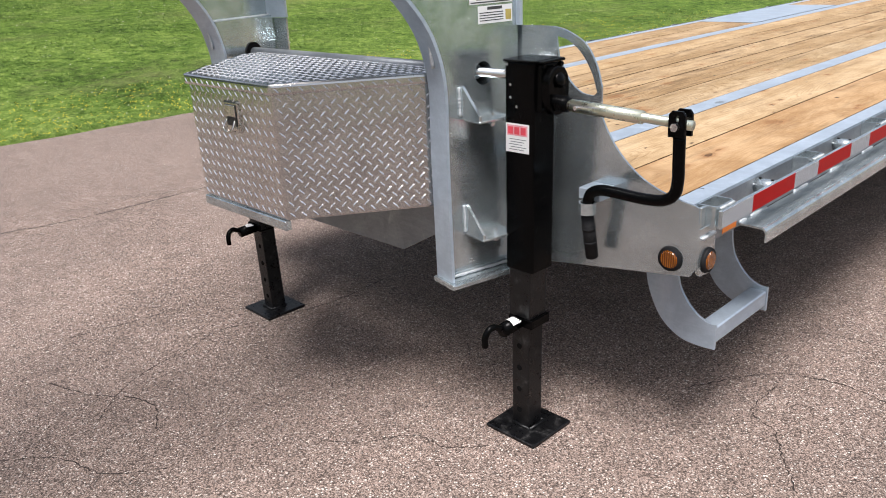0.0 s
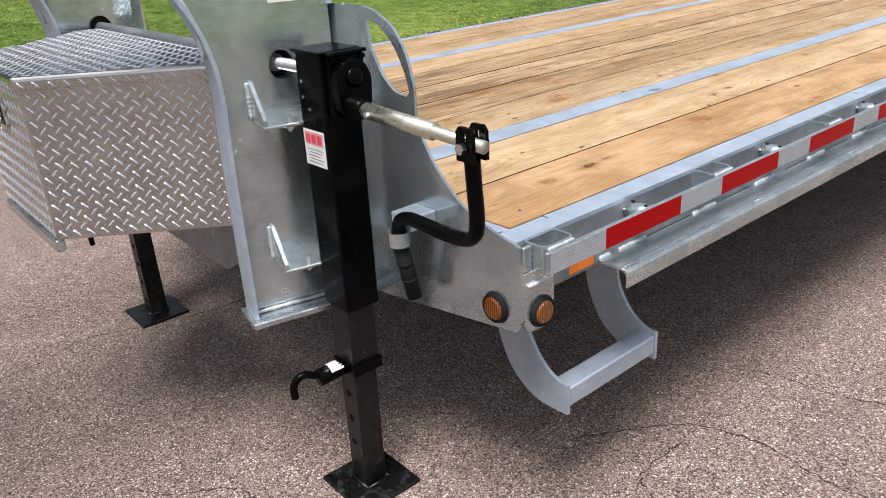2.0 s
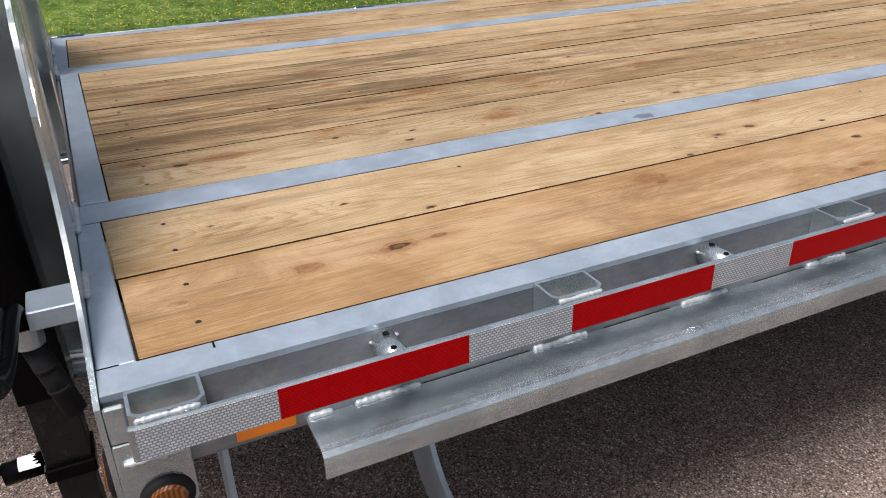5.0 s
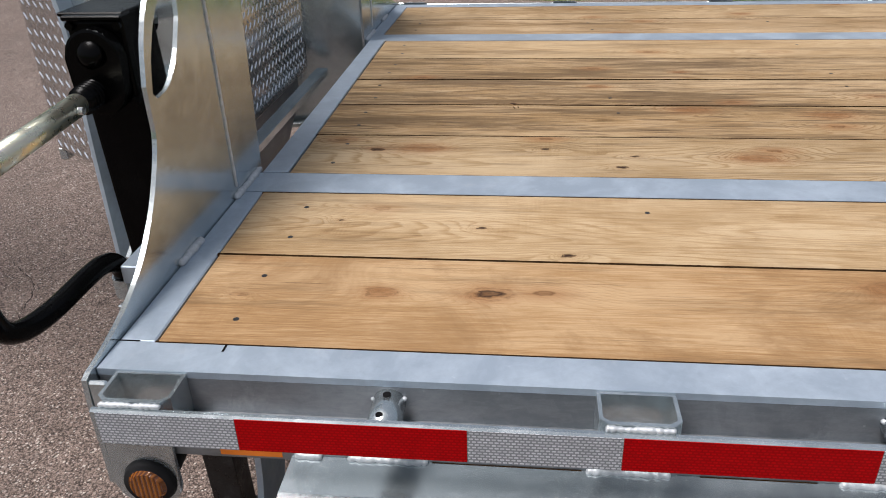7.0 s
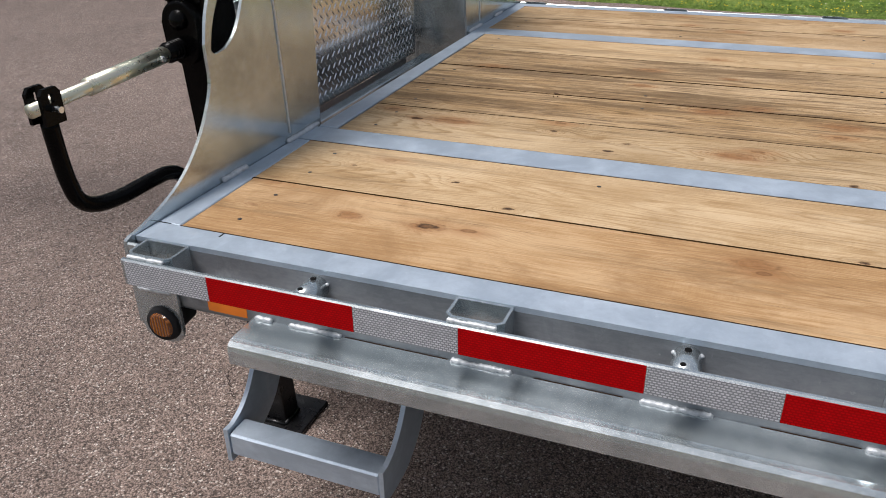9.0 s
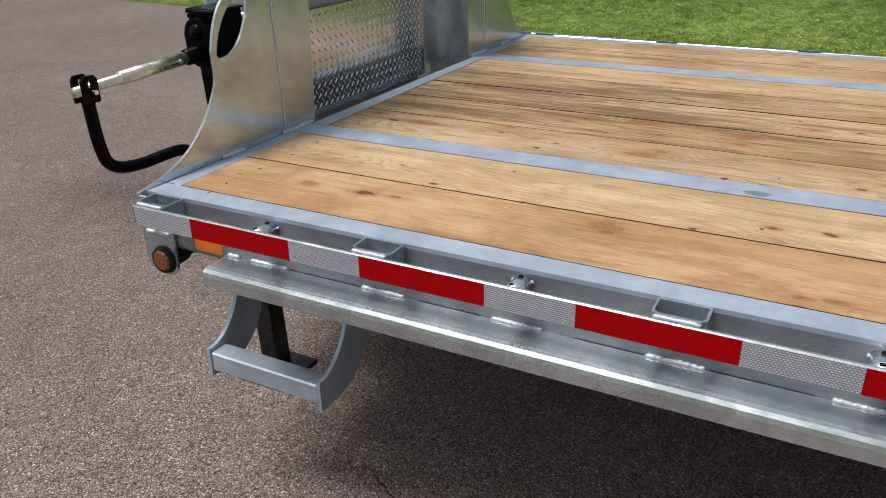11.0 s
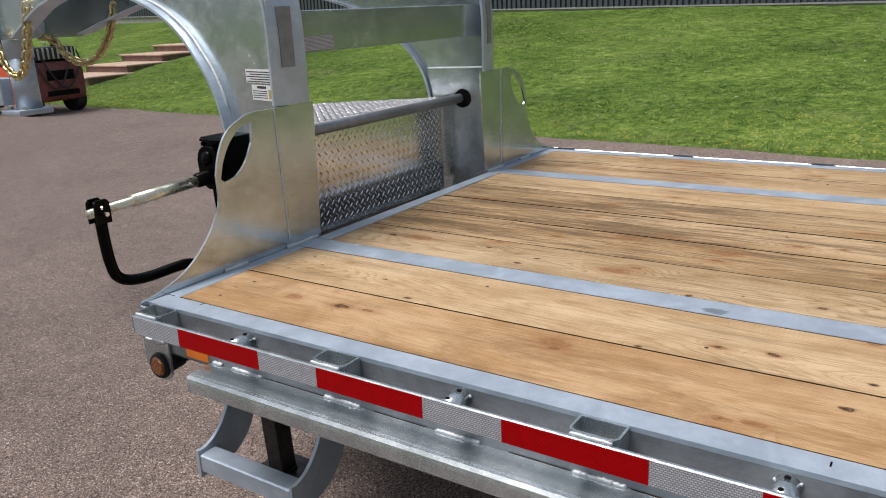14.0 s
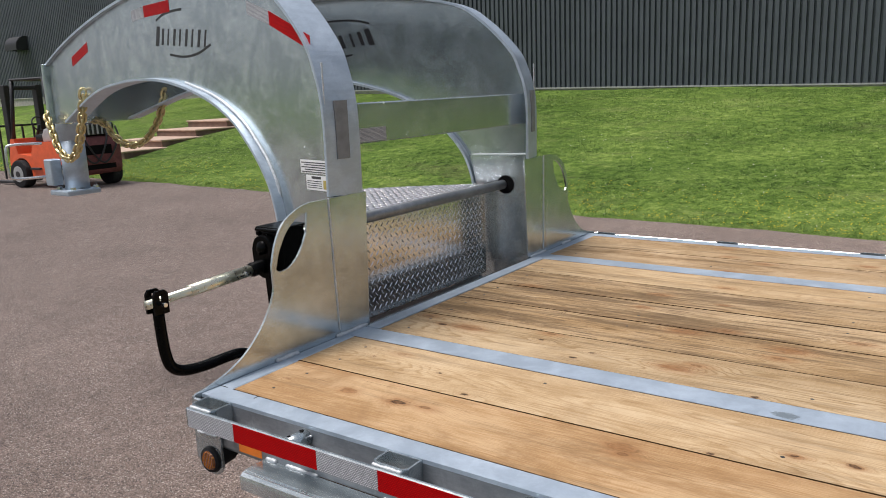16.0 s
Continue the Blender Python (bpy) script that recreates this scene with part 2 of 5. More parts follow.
def make_wood(kind, c0, c1, c2, c3, figure, stain, streak):
    """Pressure-treated pine; the four colours run from latewood to the palest grain."""
    a = Mat("treated_pine_" + kind)
    v = a.obj()
    rnd = a.rand()
    off = a.node("ShaderNodeCombineXYZ", X=a.math("MULTIPLY", rnd, 37.0), Y=a.math("MULTIPLY", rnd, 91.0), Z=a.math("MULTIPLY", rnd, 11.0)).outputs[0]
    sep = a.node("ShaderNodeSeparateXYZ", Vector=v)
    x, y = sep.outputs[0], sep.outputs[1]

    def shifted(sx, sy, more=0.0):
        return a.node("ShaderNodeVectorMath", **{"0": a.scaled(v, sx, sy, 1.0, (more, more, 0)), "1": off}).outputs[0]

    # knots: a dark ringed heart, a red-brown halo drawn out along the board, growth rings that bend round them
    jx = a.math("ADD", x, a.math("MULTIPLY", a.math("SUBTRACT", a.noise(shifted(46, 22), 1.0, 4, 0.6), 0.5), 0.018))
    jy = a.math("ADD", y, a.math("MULTIPLY", a.math("SUBTRACT", a.noise(shifted(46, 22, 4.0), 1.0, 4, 0.6), 0.5), 0.036))
    hill, core, halo = None, None, None
    for kx, ky, ks, dark in KNOTS[kind]:
        dx = a.math("MULTIPLY", a.math("SUBTRACT", jx, kx), 1 / (0.021 * ks))
        dy = a.math("MULTIPLY", a.math("SUBTRACT", jy, ky), 1 / (0.042 * ks))
        r2 = a.math("ADD", a.math("MULTIPLY", dx, dx), a.math("MULTIPLY", dy, dy))
        g = a.math("DIVIDE", 1.0, a.math("ADD", 1.0, r2))
        k = a.math("MULTIPLY", g, dark)
        h = a.math("MULTIPLY", g, 1.0 if ks > 0.45 else 0.55)
        hill = g if hill is None else a.math("MAXIMUM", hill, g)
        core = k if core is None else a.math("MAXIMUM", core, k)
        halo = h if halo is None else a.math("MAXIMUM", halo, h)
    jag = a.math("MULTIPLY", a.math("SUBTRACT", a.noise(shifted(120, 60), 1.0, 4, 0.65), 0.5), 0.22)
    heart = a.ramp(a.math("ADD", core, jag), (0.56, 0.0), (0.64, 0.92), (0.74, 0.45), (0.84, 0.95))
    ringed = a.math("MULTIPLY", a.ramp(a.math("ADD", hill, jag), (0.50, 0.0), (0.60, 0.75), (0.68, 0.25), (0.80, 0.55)), a.ramp(a.noise(shifted(150, 60, 7.0), 1.0, 3, 0.7), (0.36, 0.15), (0.62, 0.85)))
    blush = a.math("MULTIPLY", a.ramp(halo, (0.16, 0.0), (0.75, 0.85)), a.ramp(a.noise(shifted(60, 14, 9.0), 1.0, 4, 0.7), (0.3, 0.45), (0.6, 1.0)))
    # scattered smaller knots further off
    vo = a.t.nodes.new("ShaderNodeTexVoronoi")
    vo.voronoi_dimensions = "2D"
    a.put(vo, "Vector", shifted(5.2, 2.4))
    a.put(vo, "Scale", 1.0)
    here = a.ramp(a.node("ShaderNodeSeparateColor", Color=vo.outputs["Color"]).outputs[1], (0.58, 0.0), (0.62, 1.0))
    wobble = a.math("ADD", vo.outputs["Distance"], a.math("MULTIPLY", a.math("SUBTRACT", a.noise(shifted(70, 40, 3.0), 1.0, 3, 0.6), 0.5), 0.05))
    small = a.math("MULTIPLY", a.ramp(wobble, (0.0, 0.75), (0.016, 0.5), (0.030, 0.95), (0.040, 0.0)), here)
    near = a.math("MULTIPLY", a.ramp(wobble, (0.03, 0.6), (0.17, 0.0)), here)
    hump = a.math("MULTIPLY", a.ramp(vo.outputs["Distance"], (0.0, 1.0), (0.30, 0.0)), here)
    # cathedral figure: contours of a slow field, drawn out along the board
    slow = a.noise(shifted(3.4, 0.30), 1.0, 2, 0.45)
    ripple = a.noise(shifted(22.0, 1.6), 1.0, 3, 0.55)
    field = a.math("ADD", a.math("MULTIPLY", slow, 1.5), a.math("ADD", a.math("MULTIPLY", x, 1.4), a.math("MULTIPLY", ripple, 0.030)))
    field = a.math("ADD", field, a.math("ADD", a.math("MULTIPLY", hill, 0.16), a.math("MULTIPLY", hump, 0.08)))
    rings = a.math("FRACT", a.math("MULTIPLY", field, 62.0))
    late = a.ramp(rings, (0.0, 0.0), (0.55, 0.10), (0.82, 1.0), (0.94, 0.9), (1.0, 0.0))
    fine = a.noise(a.node("ShaderNodeCombineXYZ", X=a.math("MULTIPLY", a.math("ADD", x, a.math("MULTIPLY", slow, 0.06)), 480.0), Y=a.math("MULTIPLY", y, 11.0), Z=rnd).outputs[0], 1.0, 5, 0.75)
    saw = a.math("MULTIPLY", a.noise(shifted(7.0, 300.0, 1.0), 1.0, 2, 0.5), a.ramp(a.noise(shifted(6.0, 4.4, 8.0), 1.0, 4, 0.65), (0.50, 0.0), (0.64, 1.0)))
    tone = a.noise(shifted(6.0, 0.9, 2.0), 1.0, 5, 0.62)
    patch = a.noise(shifted(13.0, 6.0, 5.0), 1.0, 5, 0.62)
    lat = a.math("MULTIPLY", late, a.ramp(patch, (0.34, 0.15), (0.60, 1.0)))
    f = a.math("SUBTRACT", a.math("ADD", a.math("MULTIPLY", tone, 0.46), a.math("ADD", a.math("MULTIPLY", fine, 0.54), a.math("MULTIPLY", patch, 0.28))), a.math("ADD", a.math("MULTIPLY", lat, figure), a.math("MULTIPLY", saw, 0.07)))
    col = a.ramp(f, (0.40, c0), (0.49, c1), (0.575, c2), (0.69, c3))
    hue = a.ramp(rnd, (0.0, (0.90, 0.86, 0.80)), (0.5, (1.0, 0.98, 0.95)), (1.0, (0.97, 0.96, 0.98)))
    col = a.mix(1.0, col, hue, "MULTIPLY")
    # warm resin blotches, and grey-brown streaks heavier over the middle boards near the front
    rub = a.ramp(a.noise(a.scaled(v, 4.6, 3.0, 1.0, (9.1, 4, 0)), 1.0, 6, 0.72, 0.8), (0.46, 0.0), (0.66, stain))
    col = a.mix(rub, col, tuple(k * 0.92 for k in c1))
    m0 = a.math("DIVIDE", a.math("SUBTRACT", x, -1.36), 0.42)
    m1 = a.math("DIVIDE", a.math("SUBTRACT", y, 0.25), 1.1)
    mid = a.math("DIVIDE", 1.0, a.math("ADD", 1.0, a.math("ADD", a.math("POWER", a.math("ABSOLUTE", m0), 4.0), a.math("MULTIPLY", m1, m1))))
    smear = a.math("ADD", a.noise(a.scaled(v, 24.0, 1.7, 1.0, (3.1, 0, 0)), 1.0, 6, 0.74), a.math("MULTIPLY", mid, 0.11))
    col = a.mix(a.ramp(smear, (0.54, 0.0), (0.68, streak)), col, (0.125, 0.078, 0.039))
    col = a.mix(a.math("MAXIMUM", blush, near), col, (0.30, 0.138, 0.052))
    col = a.mix(a.math("MAXIMUM", ringed, a.math("MULTIPLY", small, 0.8)), col, (0.125, 0.058, 0.024))
    col = a.mix(heart, col, (0.030, 0.014, 0.008))
    dash = a.math("MULTIPLY", a.ramp(a.noise(a.scaled(v, 130.0, 5.5, 1.0, (2.0, 8.0, 0)), 1.0, 3, 0.6), (0.57, 0.0), (0.63, 0.85)), a.ramp(mid, (0.12, 0.0), (0.6, streak)))
    col = a.mix(dash, col, (0.075, 0.045, 0.026))
    # short dark checks along the grain
    check = a.math("MULTIPLY", a.ramp(a.noise(a.node("ShaderNodeCombineXYZ", X=a.math("MULTIPLY", x, 210.0), Y=a.math("MULTIPLY", y, 4.0), Z=a.math("MULTIPLY", rnd, 30.0)).outputs[0], 1.0, 2, 0.5), (0.68, 0.0), (0.73, 0.8)), a.ramp(tone, (0.42, 0.0), (0.6, 1.0)))
    col = a.mix(check, col, (0.12, 0.066, 0.032))
    a.set(Base_Color=col, Roughness=a.ramp(fine, (0.3, 0.60), (0.7, 0.78)), Specular_IOR_Level=0.22)
    a.bump(a.math("SUBTRACT", a.math("ADD", a.math("MULTIPLY", fine, 0.7), a.math("MULTIPLY", late, 0.4)), a.math("ADD", check, heart)), 0.32, 0.002)
    return a.m


WOOD = {
    "warm": make_wood("warm", (0.144, 0.071, 0.027), (0.291, 0.164, 0.072), (0.387, 0.237, 0.113), (0.509, 0.350, 0.199), 0.06, 0.95, 0.45),
    "pale": make_wood("pale", (0.152, 0.085, 0.037), (0.309, 0.196, 0.095), (0.426, 0.292, 0.155), (0.557, 0.420, 0.262), 0.10, 0.35, 0.45),
    "eyed": make_wood("eyed", (0.100, 0.058, 0.025), (0.261, 0.166, 0.076), (0.383, 0.264, 0.134), (0.522, 0.394, 0.238), 0.15, 0.35, 0.60),
    "grey": make_wood("grey", (0.091, 0.053, 0.023), (0.244, 0.155, 0.073), (0.374, 0.252, 0.131), (0.513, 0.381, 0.233), 0.13, 0.60, 0.80),
}


def make_asphalt():
    a = Mat("red_brown_asphalt")
    v = a.obj()
    chips = a.t.nodes.new("ShaderNodeTexVoronoi")
    a.put(chips, "Vector", v)
    a.put(chips, "Scale", 205.0)
    stones = a.t.nodes.new("ShaderNodeTexVoronoi")
    a.put(stones, "Vector", v)
    a.put(stones, "Scale", 98.0)
    sep = a.node("ShaderNodeSeparateColor", Color=chips.outputs["Color"])
    col = a.ramp(sep.outputs[0], (0.0, (0.085, 0.062, 0.051)), (0.18, (0.226, 0.167, 0.139)), (0.55, (0.310, 0.234, 0.196)), (0.86, (0.356, 0.272, 0.231)), (0.94, (0.43, 0.345, 0.300)), (0.98, (0.68, 0.61, 0.55)))
    gap = a.ramp(chips.outputs["Distance"], (0.42, 1.0), (0.72, 0.32))
    col = a.mix(1.0, col, gap, "MULTIPLY")
    pick = a.node("ShaderNodeSeparateColor", Color=stones.outputs["Color"])
    face = a.math("MULTIPLY", a.ramp(pick.outputs[0], (0.80, 0.0), (0.84, 0.85)), a.ramp(stones.outputs["Distance"], (0.30, 1.0), (0.48, 0.0)))
    col = a.mix(face, col, a.ramp(pick.outputs[1], (0.0, (0.085, 0.066, 0.057)), (0.5, (0.34, 0.265, 0.228)), (1.0, (0.66, 0.59, 0.53))))
    big = a.noise(v, 0.8, 6, 0.62, 0.4)
    col = a.mix(1.0, col, a.ramp(big, (0.3, 0.93), (0.72, 1.22)), "MULTIPLY")
    mid = a.noise(v, 7.0, 5, 0.65)
    col = a.mix(1.0, col, a.ramp(mid, (0.3, 0.84), (0.7, 1.12)), "MULTIPLY")
    a.set(Base_Color=col, Roughness=0.82, Specular_IOR_Level=0.35, Diffuse_Roughness=1.0)
    a.bump(a.math("ADD", a.math("SUBTRACT", 1.0, chips.outputs["Distance"]), a.math("MULTIPLY", face, 0.4)), 0.7, 0.005)
    return a.m


ASPHALT = make_asphalt()


def make_turf():
    a = Mat("mown_turf")
    v = a.obj()
    big = a.noise(v, 0.30, 5, 0.65)
    clump = a.noise(v, 6.0, 6, 0.75, 0.5)
    fine = a.noise(v, 42, 6, 0.8)
    f = a.math("ADD", a.math("MULTIPLY", big, 0.26), a.math("ADD", a.math("MULTIPLY", clump, 0.40), a.math("MULTIPLY", fine, 0.40)))
    col = a.ramp(f, (0.43, (0.018, 0.038, 0.007)), (0.50, (0.074, 0.136, 0.024)), (0.56, (0.160, 0.255, 0.050)), (0.64, (0.34, 0.43, 0.125)))
    col = a.mix(1.0, col, a.ramp(a.noise(a.scaled(v, 1.6, 0.8, 1.0), 1.0, 6, 0.7, 0.4), (0.34, (0.66, 0.70, 0.60)), (0.66, (1.04, 0.99, 0.94))), "MULTIPLY")
    dry = a.ramp(a.noise(a.scaled(v, 0.9, 0.5, 1.0, (4, 2, 0)), 1.0, 6, 0.75), (0.52, 0.0), (0.70, 0.55))
    col = a.mix(dry, col, (0.17, 0.17, 0.075))
    a.set(Base_Color=col, Roughness=0.9, Specular_IOR_Level=0.12)
    a.bump(a.math("ADD", fine, clump), 0.7, 0.04)
    return a.m


def make_blade():
    a = Mat("grass_blade")
    r = a.node("ShaderNodeNewGeometry").outputs["Random Per Island"]
    clump = a.noise(a.obj(), 5.0, 4, 0.7, 0.5)
    f = a.math("ADD", a.math("MULTIPLY", r, 0.55), a.math("MULTIPLY", clump, 0.5))
    a.set(Base_Color=a.ramp(f, (0.15, (0.022, 0.052, 0.009)), (0.5, (0.115, 0.192, 0.035)), (0.85, (0.34, 0.43, 0.125))), Roughness=0.6, Specular_IOR_Level=0.25)
    return a.m


TURF, BLADE = make_turf(), make_blade()
YELLOW = plain("yellow_petal", (0.62, 0.50, 0.03), 0.7)
PETAL = plain("white_petal", (0.62, 0.62, 0.52), 0.7)
SIDING = plain("charcoal_siding", (0.080, 0.092, 0.106), 0.45, 0.0, 0.12, 1.5)


# ---------------------------------------------------------------- mesh helpers
def part(name, bm, material, parent=None, label="", smooth=False):
    """Links a bmesh as one mesh object, under a thing or a part if given."""
    bmesh.ops.recalc_face_normals(bm, faces=bm.faces[:])
    me = bpy.data.meshes.new(name)
    bm.to_mesh(me)
    bm.free()
    me.materials.append(material)
    if smooth:
        for p in me.polygons:
            p.use_smooth = True
    ob = new(name, me)
    under(ob, parent)
    return tagged(ob, label)


def under(ob, parent):
    if parent is not None:
        ob.parent = parent
        if parent.type == "EMPTY":
            ob.matrix_parent_inverse = parent.matrix_basis.inverted()


def thing(name, at, label, category, group="", kind=""):
    e = new(name)
    e.empty_display_size = 0.2
    e.matrix_basis = Matrix.Translation(at)
    return tagged(e, label, category, group, kind)


def box(bm, x0, x1, y0, y1, z0, z1, f=None):
    co = [(x, y, z) for z in (z0, z1) for y in (y0, y1) for x in (x0, x1)]
    vs = [bm.verts.new(f(*c) if f else c) for c in co]
    for q in ((0, 2, 3, 1), (4, 5, 7, 6), (0, 1, 5, 4), (2, 6, 7, 3), (0, 4, 6, 2), (1, 3, 7, 5)):
        bm.faces.new([vs[i] for i in q])
    return bm


def bevel(bm, w=0.003, seg=2):
    bmesh.ops.bevel(bm, geom=bm.edges[:], offset=w, segments=seg, affect="EDGES", profile=0.6)
    return bm


def blk(x0, x1, y0, y1, z0, z1, w=0.003, seg=1, f=None):
    bm = box(bmesh.new(), x0, x1, y0, y1, z0, z1, f)
    return bevel(bm, w, seg) if w else bm


def rod(bm, p, q, r, n=14, r2=None, cap=True):
    p, q = Vector(p), Vector(q)
    r2 = r if r2 is None else r2
    m = (q - p).to_track_quat("Z", "Y").to_matrix()
    a = [bm.verts.new(p + m @ Vector((r * math.cos(2 * math.pi * i / n), r * math.sin(2 * math.pi * i / n), 0))) for i in range(n)]
    b = [bm.verts.new(q + m @ Vector((r2 * math.cos(2 * math.pi * i / n), r2 * math.sin(2 * math.pi * i / n), 0))) for i in range(n)]
    for i in range(n):
        j = (i + 1) % n
        bm.faces.new((a[i], a[j], b[j], b[i]))
    if cap:
        bm.faces.new(a[::-1])
        bm.faces.new(b)
    return bm


def smooth_path(pts, steps=6):
    """Catmull-Rom through points."""
    P = [Vector(p) for p in pts]
    P = [2 * P[0] - P[1], *P, 2 * P[-1] - P[-2]]
    out = []
    for i in range(1, len(P) - 2):
        a, b, c, d = P[i - 1:i + 3]
        for k in range(steps):
            t = k / steps
            out.append(0.5 * ((2 * b) + (c - a) * t + (2 * a - 5 * b + 4 * c - d) * t * t + (3 * b - a - 3 * c + d) * t ** 3))
    out.append(P[-2])
    return out


def sweep(bm, path, r, n=12, closed=False):
    path = [Vector(p) for p in path]
    rings, up = [], None
    k = len(path)
    for i, p in enumerate(path):
        a = path[(i - 1) % k] if (closed or i > 0) else p
        b = path[(i + 1) % k] if (closed or i < k - 1) else p
        t = (b - a).normalized()
        if up is None:
            up = t.orthogonal().normalized()
        up = (up - t * up.dot(t)).normalized()
        s = t.cross(up)
        rings.append([bm.verts.new(p + r * (math.cos(2 * math.pi * j / n) * up + math.sin(2 * math.pi * j / n) * s)) for j in range(n)])
    for i in range(k if closed else k - 1):
        A, B = rings[i], rings[(i + 1) % k]
        for j in range(n):
            bm.faces.new((A[j], A[(j + 1) % n], B[(j + 1) % n], B[j]))
    if not closed:
        bm.faces.new(rings[0][::-1])
        bm.faces.new(rings[-1])
    return bm


def plate(bm, outer, holes, f, w0, w1):
    """A flat sheet with holes: outlines in (u, v); f(u, v, w) gives the place."""
    edges = []
    for loop in [outer, *holes]:
        vs = [bm.verts.new(f(u, v, w0)) for u, v in loop]
        edges += [bm.edges.new((vs[i], vs[(i + 1) % len(vs)])) for i in range(len(vs))]
    got = bmesh.ops.triangle_fill(bm, use_beauty=True, use_dissolve=False, edges=edges)
    faces = [g for g in got["geom"] if isinstance(g, bmesh.types.BMFace)]
    ext = bmesh.ops.extrude_face_region(bm, geom=faces)
    shift = Vector(f(0, 0, w1)) - Vector(f(0, 0, w0))
    bmesh.ops.translate(bm, vec=shift, verts=[g for g in ext["geom"] if isinstance(g, bmesh.types.BMVert)])
    return bm


def prism(bm, outer, f, w0, w1):
    """A solid of one convex outline in (u, v), from w0 to w1."""
    a = [bm.verts.new(f(u, v, w0)) for u, v in outer]
    b = [bm.verts.new(f(u, v, w1)) for u, v in outer]
    n = len(outer)
    for i in range(n):
        j = (i + 1) % n
        bm.faces.new((a[i], a[j], b[j], b[i]))
    bm.faces.new(a[::-1])
    bm.faces.new(b)
    return bm


def strip(bm, line, thick, f, w0, w1):
    """A bent flat bar: its middle line in (u, v), thickness across it in that plane, from w0 to w1."""
    n = len(line)
    a, b = [], []
    for i in range(n):
        p, q = line[max(i - 1, 0)], line[min(i + 1, n - 1)]
        tx, ty = q[0] - p[0], q[1] - p[1]
        l = math.hypot(tx, ty)
        nx, ny = -ty / l * thick / 2, tx / l * thick / 2
        a.append((line[i][0] + nx, line[i][1] + ny))
        b.append((line[i][0] - nx, line[i][1] - ny))
    rows = [[bm.verts.new(f(*p, w)) for p in pts] for pts in (a, b) for w in (w0, w1)]
    a0, a1, b0, b1 = rows
    for i in range(n - 1):
        for s, t in ((a0, a1), (a1, b1), (b1, b0), (b0, a0)):
            bm.faces.new((s[i], s[i + 1], t[i + 1], t[i]))
    bm.faces.new((a0[0], a1[0], b1[0], b0[0]))
    bm.faces.new((a0[-1], b0[-1], b1[-1], a1[-1]))
    return bm


def spline(pts, steps=5):
    return [(p.x, p.y) for p in smooth_path([(u, v, 0) for u, v in pts], steps)]


def bead(p, q, r=0.007, seed=0):
    """A weld: a lumpy run of overlapping drops from p to q."""
    rnd = random.Random(seed)
    p, q = Vector(p), Vector(q)
    n = max(4, int((q - p).length / (r * 0.55)))
    t = (q - p).normalized()
    up = t.orthogonal().normalized()
    s = t.cross(up)
    ph = rnd.uniform(0, 6)
    bm = bmesh.new()
    rings = []
    for i in range(n + 1):
        c = p.lerp(q, i / n) + Vector([rnd.uniform(-r, r) * 0.10 for _ in range(3)])
        rr = r * (0.45 if i in (0, n) else 0.92 + 0.10 * math.sin(i * 0.37 + ph) + rnd.uniform(-0.10, 0.10))
        rr *= 0.86 + 0.14 * math.sin(i * 1.9 + ph)
        rings.append([bm.verts.new(c + rr * (math.cos(2 * math.pi * j / 8) * up + math.sin(2 * math.pi * j / 8) * s)) for j in range(8)])
    for A, B in zip(rings, rings[1:]):
        for j in range(8):
            bm.faces.new((A[j], A[(j + 1) % 8], B[(j + 1) % 8], B[j]))
    bm.faces.new(rings[0][::-1])
    bm.faces.new(rings[-1])
    return bm


def mirror(x):
    """The far side of the trailer."""
    return -2.61 - x


# ---------------------------------------------------------------- ground, road, lawn, building
EDGE, WALL_X = -7.35, -19.0


def edge_x(y):
    """Where the asphalt ends and the lawn begins."""
    return EDGE + 0.058 * max(-40.0, min(y, 30.0)) + 0.03 * math.sin(y * 0.7) + 0.025 * math.sin(y * 2.3)


def wall_z(y):
    """The foot of the building, which follows the grade."""
    return 1.405 - 0.0195 * (max(-30.0, min(y, 12.0)) + 4.3)


def lawn_z(x, y):
    r = max(0.0, edge_x(y) - x)
    rise = (wall_z(y) - 0.06) / 11.0
    return -0.03 + rise * min(r, 11.3) * min(1.0, 0.5 + r / 2.5) + 0.02 * math.sin(x * 1.7 + y) * min(1, r)


def make_ground():
    bm = bmesh.new()
    xs = [-2500, -600, -150, -60, -30] + [-24 + 0.5 * i for i in range(35)] + [-6, 0, 10, 40, 200, 2500]
    ys = [-2500, -600, -150, -60] + [-40 + 1.0 * i for i in range(71)] + [60, 150, 600, 2500]
    grid = [[bm.verts.new((x, y, lawn_z(x, y) if x < -6.5 else -0.03)) for x in xs] for y in ys]
    for r, s in zip(grid, grid[1:]):
        for i in range(len(xs) - 1):
            bm.faces.new((r[i], r[i + 1], s[i + 1], s[i]))
    return tagged(part("ground", bm, TURF, smooth=True), "mown green lawn rising gently to the building", "lawn", kind="structure")


def make_road():
    rnd = random.Random(4)
    bm = bmesh.new()
    left = []
    y = -60.0
    while y <= 60:
        left.append((edge_x(y) + rnd.uniform(-0.03, 0.03), y))
        y += 0.25
    vs = [(bm.verts.new((x, y, 0)), bm.verts.new((9, y, 0))) for x, y in left]
    lo = [(bm.verts.new((x, y, -0.06)), bm.verts.new((9, y, -0.06))) for x, y in left]
    for i in range(len(left) - 1):
        (a, b), (c, e) = vs[i], vs[i + 1]
        bm.faces.new((a, b, e, c))
        bm.faces.new((a, c, lo[i + 1][0], lo[i][0]))
        bm.faces.new((b, e, lo[i + 1][1], lo[i][1]))
    return tagged(part("road", bm, ASPHALT), "worn red-brown asphalt yard with hairline cracks", "asphalt", kind="structure")


